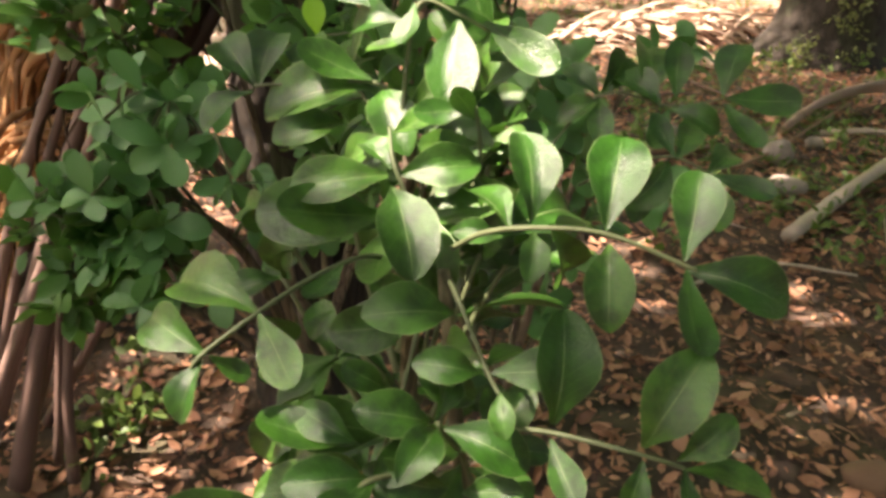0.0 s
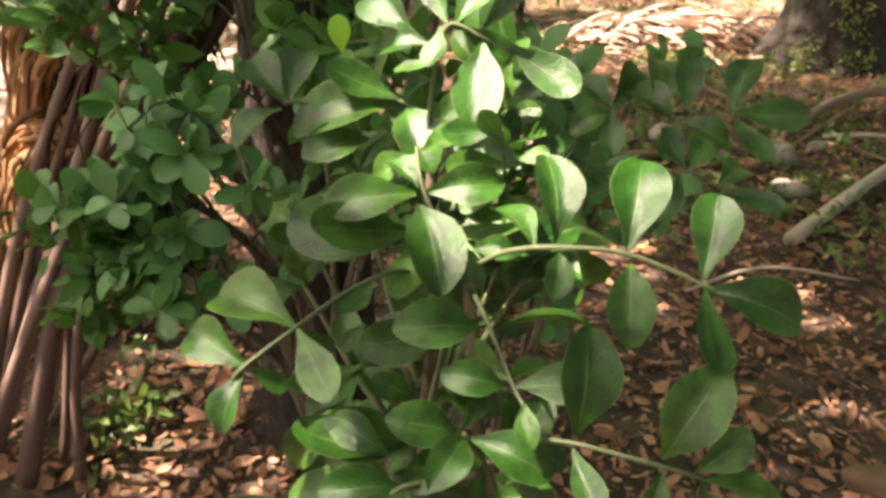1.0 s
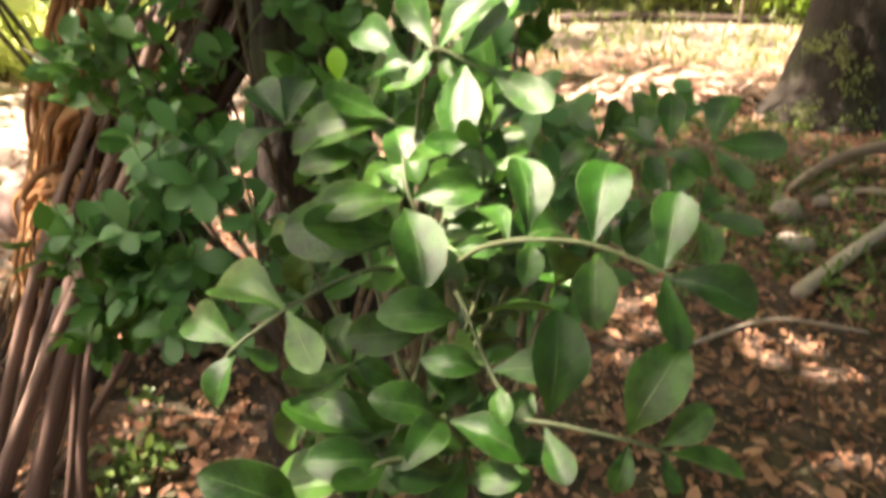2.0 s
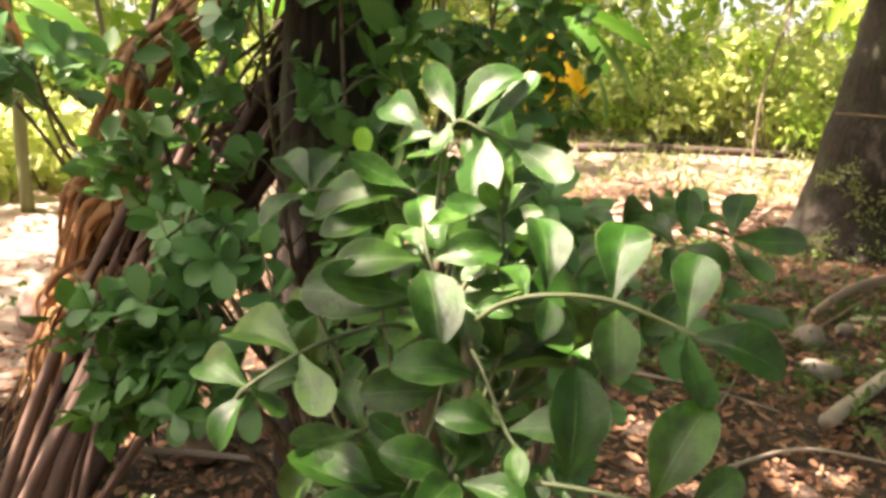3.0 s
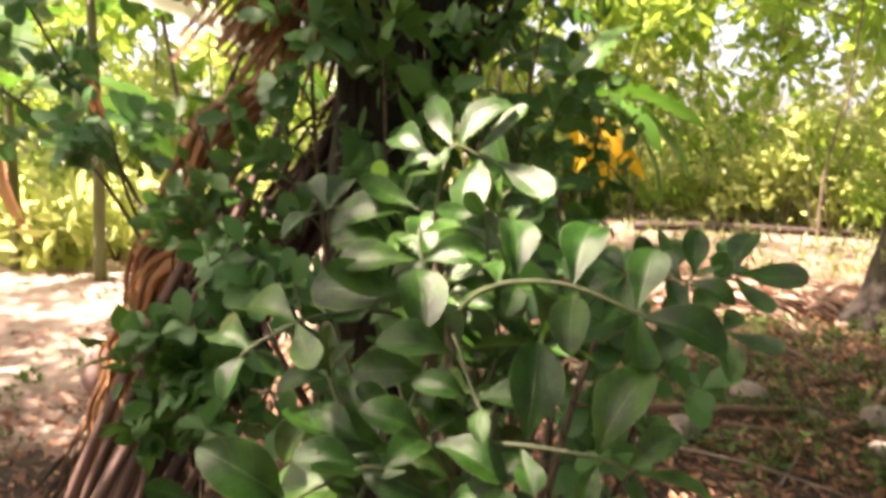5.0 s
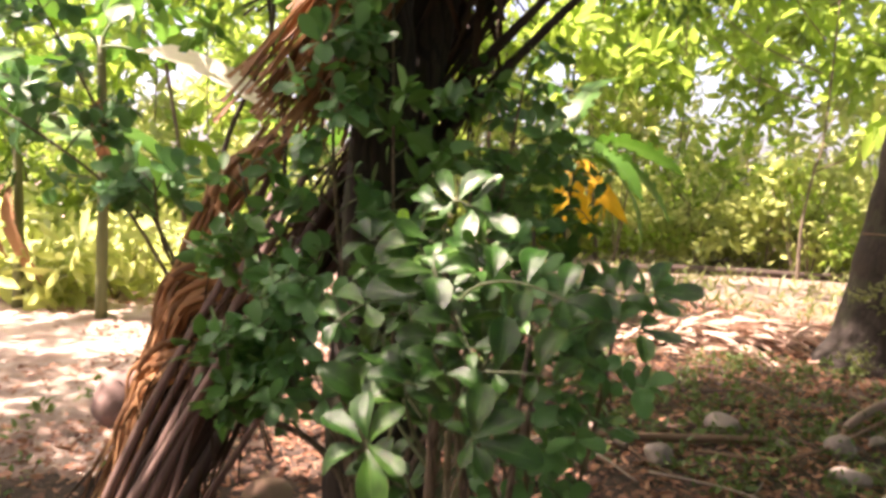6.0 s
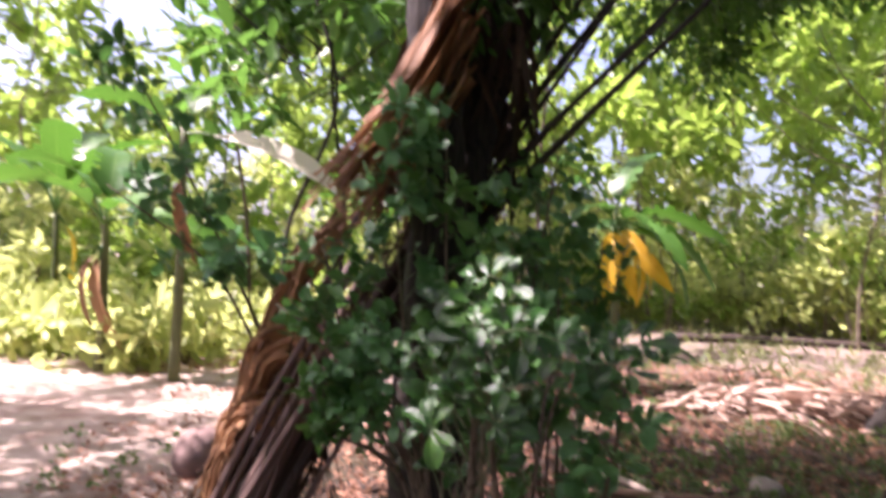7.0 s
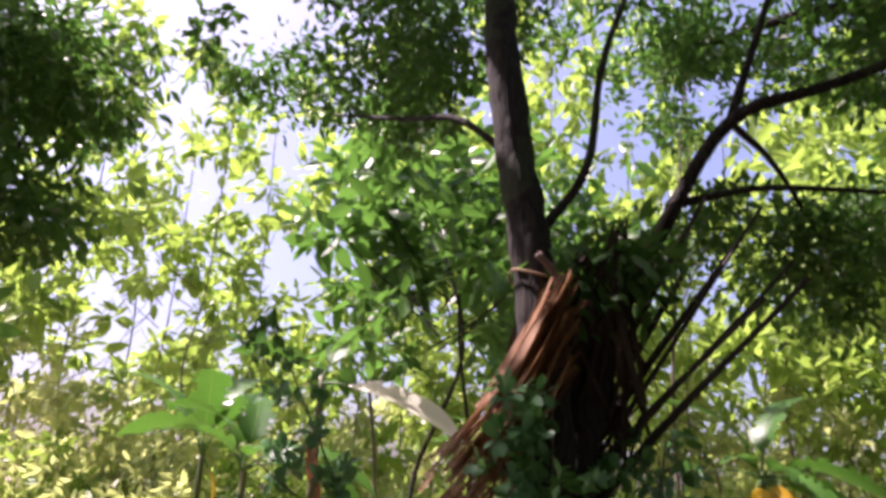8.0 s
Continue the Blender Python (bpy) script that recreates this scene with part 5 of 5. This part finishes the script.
def rear_shrub(place, stems, label, seed, length, per_twig=3):
    """stems: lines from the ground up; twigs with leaf clusters leave their upper parts."""
    rng = random.Random(seed)
    root = base_of("shrub", place, label, "shrub", "shrubs under the tree")
    off = Vector(place)
    made = 0
    extra = []
    for pts, bare, twigs, reach in stems:
        part_of("stem", tube("stem", [Vector(p) - off for p in pts], 0.008, 0.003, M_STEM, 6, 6, 0.15), root)
        line = smooth_line(pts, 10)
        n = len(line)
        for k in range(twigs):
            u = bare + (1 - bare) * (k + rng.random()) / twigs
            p = line[min(int(u * (n - 1)), n - 1)]
            a = rng.uniform(0, 6.28)
            way = Vector((math.cos(a), 0.7 * math.sin(a) - 0.25, rng.uniform(-0.1, 0.6))).normalized()
            tip = p + way * reach * rng.uniform(0.5, 1.1)
            mid = (p + tip) / 2 + Vector((0, 0, 0.03))
            twig = part_of("twig", tube("twig", [p - off, mid - off, tip - off], 0.0026, 0.0014, M_TWIG, 5, 4), root)
            for q, w in ((mid, way), (p.lerp(tip, 0.78), way), (tip, way))[:per_twig]:
                if made < 290:
                    whorl(root, twig, q, w, 4, length, rng, SMALL)
                    made += 4
                else:
                    extra.append((q.x - off.x, q.y - off.y, q.z - off.z, length * 0.5))
    if extra:
        part_of("foliage", leaf_cloud("foliage", extra, 5, length, M_LEAF_STUFF, seed + 500, drop=0.0, shape=0.6), root, kind="stuff")
    return root


rear_shrub((-0.1, 0.58, 0), [([(-0.1, 0.58, -0.05), (-0.12, 0.6, 0.6), (-0.18, 0.62, 0.98), (-0.25, 0.62, 1.1), (-0.3, 0.6, 1.11)], 0.6, 11, 0.085),
                             ([(-0.12, 0.6, 0.5), (-0.16, 0.62, 0.95), (-0.22, 0.62, 1.15), (-0.25, 0.62, 1.19)], 0.6, 7, 0.08),
                             ([(-0.12, 0.6, 0.5), (-0.17, 0.62, 0.9), (-0.26, 0.6, 1.04), (-0.35, 0.58, 1.03)], 0.6, 11, 0.072),
                             ([(-0.12, 0.6, 0.55), (-0.2, 0.63, 0.95), (-0.34, 0.61, 1.06), (-0.39, 0.6, 1.07)], 0.55, 9, 0.066),
                             ([(-0.12, 0.6, 0.55), (-0.2, 0.63, 0.9), (-0.34, 0.61, 1.0), (-0.4, 0.6, 1.0)], 0.6, 8, 0.06)],
           "bushy green shrub with small rounded leaves", 31, 0.035)
rear_shrub((-0.25, 1.2, 0), [([(-0.25, 1.2, -0.05), (-0.3, 1.17, 0.7), (-0.38, 1.18, 1.35), (-0.4, 1.2, 1.85)], 0.5, 22, 0.15),
                             ([(-0.25, 1.17, 0.4), (-0.22, 1.12, 0.9), (-0.26, 1.2, 1.8)], 0.45, 22, 0.15),
                             ([(-0.25, 1.17, 0.5), (-0.12, 1.1, 1.0), (-0.05, 1.12, 1.4)], 0.35, 12, 0.16),
                             ([(-0.25, 1.17, 0.5), (-0.05, 1.3, 1.1), (0.05, 1.45, 1.7)], 0.45, 13, 0.16),
                             ([(-0.27, 1.17, 0.6), (-0.5, 1.15, 1.05), (-0.6, 1.15, 1.4)], 0.45, 8, 0.14),
                             ([(-0.27, 1.17, 0.7), (-0.45, 1.12, 1.05), (-0.74, 1.15, 1.22)], 0.45, 6, 0.12)],
           "tall green shrub against the tree and the fronds", 32, 0.058)
rear_shrub((0.1, 1.05, 0), [([(0.1, 1.05, -0.05), (0.09, 1.0, 0.6), (0.08, 0.95, 1.28)], 0.5, 13, 0.15),
                            ([(0.1, 1.05, 0.4), (0.2, 1.0, 0.8), (0.25, 0.98, 1.12)], 0.4, 11, 0.14),
                            ([(0.1, 1.05, 0.5), (-0.02, 0.95, 0.9), (-0.05, 0.9, 1.2)], 0.4, 10, 0.14)],
           "green shrub beside the slender tree, thin stems", 33, 0.055)
rear_shrub((0.02, 1.72, 0), [([(0.02, 1.72, -0.05), (0.03, 1.72, 0.8), (0.03, 1.7, 1.25), (0.0, 1.7, 1.65)], 0.55, 13, 0.16),
                             ([(0.02, 1.72, 0.5), (-0.08, 1.72, 1.1), (-0.13, 1.7, 1.75)], 0.4, 14, 0.16),
                             ([(0.02, 1.72, 0.4), (0.14, 1.75, 0.9), (0.2, 1.8, 1.45)], 0.4, 12, 0.16)],
           "dark green shrub in the shade behind the fork", 35, 0.06)
rear_shrub((-1.15, 2.15, 0), [([(-1.15, 2.15, -0.05), (-1.15, 2.05, 0.8), (-1.12, 1.75, 1.15), (-0.98, 1.45, 1.36)], 0.8, 7, 0.15),
                             ([(-1.15, 2.05, 0.8), (-1.35, 1.85, 1.3), (-1.7, 1.65, 1.62)], 0.5, 9, 0.2),
                             ([(-1.15, 2.05, 0.9), (-1.45, 1.9, 1.6), (-1.8, 1.82, 2.25)], 0.5, 13, 0.22)],
           "dark leafy sapling beside the frond heap", 34, 0.075)


# ---- plants and loose things on the orchard floor ----
def banana_leaf(mat, seed, torn=0.0, arch=0.62):
    """A blade 1 m long along +y, folded on its rib, arching over."""
    rng = random.Random(seed)
    rows, cols = 18, 6
    verts, uvs, faces = [], [], []
    for i in range(rows + 1):
        v = i / rows
        w = 0.17 * (math.sin(min(1, v / 0.25) * math.pi / 2) if v < 0.25 else 1 - max(0, (v - 0.6) / 0.4) ** 2.2) + 0.008
        for j in range(cols + 1):
            s = 2 * j / cols - 1
            verts.append((s * w, v - 0.25 * v * v * 0.6, -arch * v * v + 0.3 * abs(s) * w - 0.03 * torn * rng.random() * abs(s)))
            uvs.append((j / cols, v))
    for i in range(rows):
        for j in range(cols):
            if torn and j in (0, cols - 1) and rng.random() < torn * 0.3:
                continue
            a = i * (cols + 1) + j
            faces.append((a, a + 1, a + cols + 2, a + cols + 1))
    return mesh_from("leaf_blade", verts, faces, mat, uvs)


BLADE = banana_leaf(M_BANANA, 1, 0.9)
BLADE_OLD = banana_leaf(M_BANANA_YELLOW, 2, 0.2)
BLADE_PALE = banana_leaf(M_BANANA_PALE, 3, 0.3, 0.22)
BLADE_DEAD = banana_leaf(M_FROND, 4, 0.8)


def banana_plant(place, height, fresh, old, dead, label, seed, size=1.5, pale=()):
    """Fleshy stem with arching blades: each entry of fresh, old and dead is (turn, tilt, scale)."""
    rng = random.Random(seed)
    root = base_of("banana_plant", place, label, "banana plant", "banana plants")
    part_of("stem", tube("stem", [(0, 0, -0.05), (0.03, 0, height * 0.5), (0.0, 0.02, height)], 0.06, 0.04, M_BANANA_STEM, 10, 6, 0.1), root)
    for blades, mesh, words in ((fresh, BLADE, ""), (old, BLADE_OLD, "yellowed drooping leaf"), (dead, BLADE_DEAD, "dead brown hanging leaf"), (pale, BLADE_PALE, "leaf stretched out in the sun, glare painted pale")):
        for turn, tilt, s in blades:
            z = height * (0.85 if mesh is BLADE_DEAD else 0.98)
            d = Matrix.Rotation(radians(turn), 4, "Z")
            stalk = d @ Vector((0, 0.22 * size * s * math.cos(radians(tilt)), 0.22 * size * s * math.sin(radians(tilt))))
            part_of("leaf_stalk", tube("leaf_stalk", [(0, 0, z - 0.05), Vector((0, 0, z)) + stalk * 0.5, Vector((0, 0, z)) + stalk], 0.022, 0.012, M_BANANA, 6, 4), root)
            ob = part_of("leaf_blade", mesh, root, words)
            ob.matrix_basis = Matrix.Translation(Vector((0, 0, z)) + stalk) @ d @ Matrix.Rotation(radians(tilt), 4, "X") @ Matrix.Scale(size * s, 4) @ Matrix.Rotation(0.5 if mesh is BLADE_PALE else rng.gauss(0, 0.3), 4, "Y") @ Matrix.Diagonal((0.6 if mesh is BLADE_PALE else 0.45 if mesh is BLADE_DEAD else 0.62 if mesh is BLADE_OLD else 1, 1, 1, 1))
    return root


banana_plant((-5.3, 6.3, 0), 1.75, [(-95, 22, 1.05), (-80, 8, 0.95), (85, 38, 1.1), (70, 55, 0.9), (165, 42, 0.7), (20, 66, 0.9), (-130, 30, 0.7)], (), [(170, -75, 0.55), (-165, -66, 0.75), (150, -60, 0.6)],
             "green banana plant with arching leaves and dead brown ones", 51)
banana_plant((-7.6, 8.2, 0), 2.0, [(-90, 55, 1.1), (-140, 60, 1.0), (60, 50, 1.1), (130, 65, 1.0), (0, 72, 1.0)], [(-60, -60, 0.7)], (), "banana plant at the clearing's edge", 52, 1.7)
banana_plant((0.46, 7.3, 0), 1.9, [(-80, 16, 0.8), (-118, -18, 0.9), (-100, -6, 0.85), (-135, 0, 0.7), (60, 65, 0.9), (-30, 72, 0.9), (100, 10, 0.6), (-150, 22, 0.55), (150, 35, 0.5)], [(172, -40, 0.66), (-168, -50, 0.62), (-150, -34, 0.66), (150, -56, 0.5), (-125, -40, 0.66), (-110, -52, 0.6), (-95, -36, 0.6)], [(130, -74, 0.5)],
             "banana plant with yellowed leaves hanging down", 53, 1.25)
banana_plant((-3.2, 10.5, 0), 1.8, [(-80, 55, 1.0), (80, 50, 1.0), (150, 65, 0.9), (-20, 70, 0.9), (-140, 55, 0.9)], (), (), "banana plant farther back", 54, 1.5)
banana_plant((-4.15, 6.0, 0), 2.75, [(100, 40, 0.6), (-20, 60, 0.7)], (), [(-160, -70, 0.6)], "banana plant with one pale leaf stretched over the clearing", 55, 1.5, pale=[(-90, -11, 1.15)])


def pebble(name, place, size, squash, seed, material, label, category):
    bm = bmesh.new()
    bmesh.ops.create_icosphere(bm, subdivisions=3, radius=1.0)
    for v in bm.verts:
        k = 1 + 0.22 * noise.noise(v.co * 1.1 + Vector((seed, 0, 0))) + 0.06 * noise.noise(v.co * 3.5 + Vector((0, seed, 0)))
        v.co = Vector((v.co.x * size * k, v.co.y * size * squash[0] * k, v.co.z * size * squash[1] * k))
    me = bpy.data.meshes.new(name)
    bm.to_mesh(me)
    bm.free()
    me.polygons.foreach_set("use_smooth", np.ones(len(me.polygons), dtype=bool))
    me.materials.append(material)
    ob = new(name, me)
    ob.matrix_world = pose(place[0], place[1], rise(place[0], place[1]) + size * squash[1] * 0.72, 0, 0, seed * 40)
    return tagged(ob, label, category, "stones on the ground" if category == "stone" else "")


for place, size, squash, seed in (((1.78, 3.48), 0.085, (0.9, 0.85), 1), ((0.79, 3.24), 0.085, (0.85, 0.75), 2), ((1.26, 3.84), 0.12, (0.7, 0.6), 3), ((1.66, 3.1), 0.1, (0.7, 0.45), 4), ((2.1, 3.75), 0.06, (0.8, 0.7), 5), ((1.5, 3.6), 0.05, (0.9, 0.7), 9), ((0.55, 3.9), 0.05, (0.8, 0.6), 10), ((2.3, 3.1), 0.07, (0.8, 0.6), 11)):
    pebble("stone", place, size, squash, seed, M_STONE, "pale rounded stone lying in the litter", "stone")
pebble("stone", (-2.2, 3.25), 0.17, (0.8, 0.95), 6.3, M_STONE_PINK, "large pale pinkish stone beside the frond heap", "stone")
pebble("coconut_husk", (-0.95, 2.25), 0.22, (0.5, 0.38), 7.1, M_HUSK, "dark brown coconut husk on the ground", "husk")
pebble("coconut_husk", (1.12, 1.28), 0.075, (0.6, 0.6), 8.4, M_HUSK, "weathered brown husk in the litter", "husk")


def branch(name, pts, r0, r1, label, material=M_STICK, squash=1.0):
    ob = new(name, tube(name, pts, r0, r1, material, 7, 6, 0.2, r0 * 100, squash))
    return tagged(ob, label, "branch", "sticks on the ground")


branch("stick", [(1.46, 2.6, 0.03), (1.85, 2.95, 0.06), (2.5, 3.5, 0.12)], 0.035, 0.03, "pale straight stick lying on the ground")
branch("palm_stalk", [(1.98, 3.9, 0.05), (2.3, 4.15, 0.14), (2.7, 4.4, 0.16), (3.2, 4.7, 0.1)], 0.05, 0.07, "broad bleached palm stalk on the ground", M_STRAW, 0.35)
branch("stick", [(2.2, 3.9, 0.03), (2.5, 3.75, 0.09), (3.0, 3.5, 0.04)], 0.018, 0.012, "thin grey dead branch", M_STICK)
branch("stick", [(0.2, 3.5, 0.03), (0.7, 3.45, 0.05), (1.5, 3.6, 0.04)], 0.03, 0.02, "dark dead branch in the litter", M_HUSK)
branch("stick", [(-1.25, 2.0, 0.08), (-0.95, 1.98, 0.1), (-0.62, 2.02, 0.06)], 0.012, 0.01, "thin stick across a husk", M_STICK)
branch("stick", [(0.2, 3.85, 0.03), (0.42, 3.62, 0.06), (0.64, 3.36, 0.03)], 0.03, 0.022, "pale thick stick in the litter", M_STICK)
branch("stick", [(1.0, 3.35, 0.03), (1.5, 3.3, 0.06), (2.5, 4.2, 0.12)], 0.012, 0.006, "long dead branch across the litter", M_HUSK)
branch("stick", [(0.9, 2.2, 0.02), (1.25, 2.35, 0.04), (1.6, 2.3, 0.02)], 0.008, 0.005, "thin twig on the litter", M_STICK)
branch("stick", [(-0.6, 1.9, 0.02), (-0.35, 2.3, 0.06), (-0.2, 2.8, 0.03)], 0.014, 0.01, "dead stick beside the tree's foot", M_STICK)
for k in range(26):
    twig_rng = random.Random(200 + k)
    x, y, a, long = twig_rng.uniform(0.3, 3.2), twig_rng.uniform(2.6, 5.4), twig_rng.uniform(-1.2, 1.2), twig_rng.uniform(0.12, 0.4)
    bow = twig_rng.gauss(0, 0.05)
    branch("stick", [(x - long * math.cos(a), y - long * math.sin(a), 0.02), (x + bow, y + bow, 0.035), (x + long * math.cos(a), y + long * math.sin(a), 0.02)], twig_rng.uniform(0.005, 0.011), 0.004, "short dead stick among fallen leaves", (M_STICK, M_HUSK, M_RACHIS)[k % 3])
branch("log", [(1.8, 13.0, 0.07), (3.5, 13.3, 0.08), (6.5, 13.2, 0.06)], 0.09, 0.07, "dark fallen log far across the clearing", M_STALK_DARK)


def dry_mat():
    """Heap of fallen palm leaves lying in the sun behind the trees."""
    rng = random.Random(91)
    root = base_of("palm_leaf_heap", (1.9, 6.6, 0), "heap of bleached pinkish dry palm leaves", "leaf heap")
    straw = [leaf_mesh("leaflet", M_STRAW, 0.1, 0.35, 0.02, 0.15, 6, 2, wave=0.03, seed=s) for s in (1, 2, 3)]
    for k in range(150):
        x, y = rng.gauss(0, 0.55), rng.gauss(0, 0.35)
        h = 0.22 * math.exp(-(x / 0.7) ** 2 - (y / 0.45) ** 2)
        a = rng.gauss(0.2, 0.7)
        p = Vector((x, y, h + 0.03))
        q = p + Vector((math.cos(a), math.sin(a), rng.gauss(-0.06, 0.12))) * rng.uniform(0.35, 0.7)
        q.z = max(q.z, 0.02)
        ob = part_of("leaflet", straw[k % 3], root)
        ob.matrix_basis = frame_of(p, q, Vector((rng.gauss(0, 0.3), rng.gauss(0, 0.3), 1)))
    for k in range(5):
        x = -0.9 + k * 0.35
        part_of("stalk", tube("stalk", [(x, -0.4, 0.05), (x + 0.4, 0, 0.2), (x + 0.9, 0.3, 0.1)], 0.02, 0.012, M_STRAW, 6), root)


dry_mat()
wire = new("string", tube("string", [(2.7, 5.5, 1.15), (3.2, 5.52, 1.13), (5.0, 5.4, 1.05), (9.0, 7.2, 1.3)], 0.006, 0.006, M_ROPE, 5, 5))
tagged(wire, "pale string tied across the thick trunk", "string")
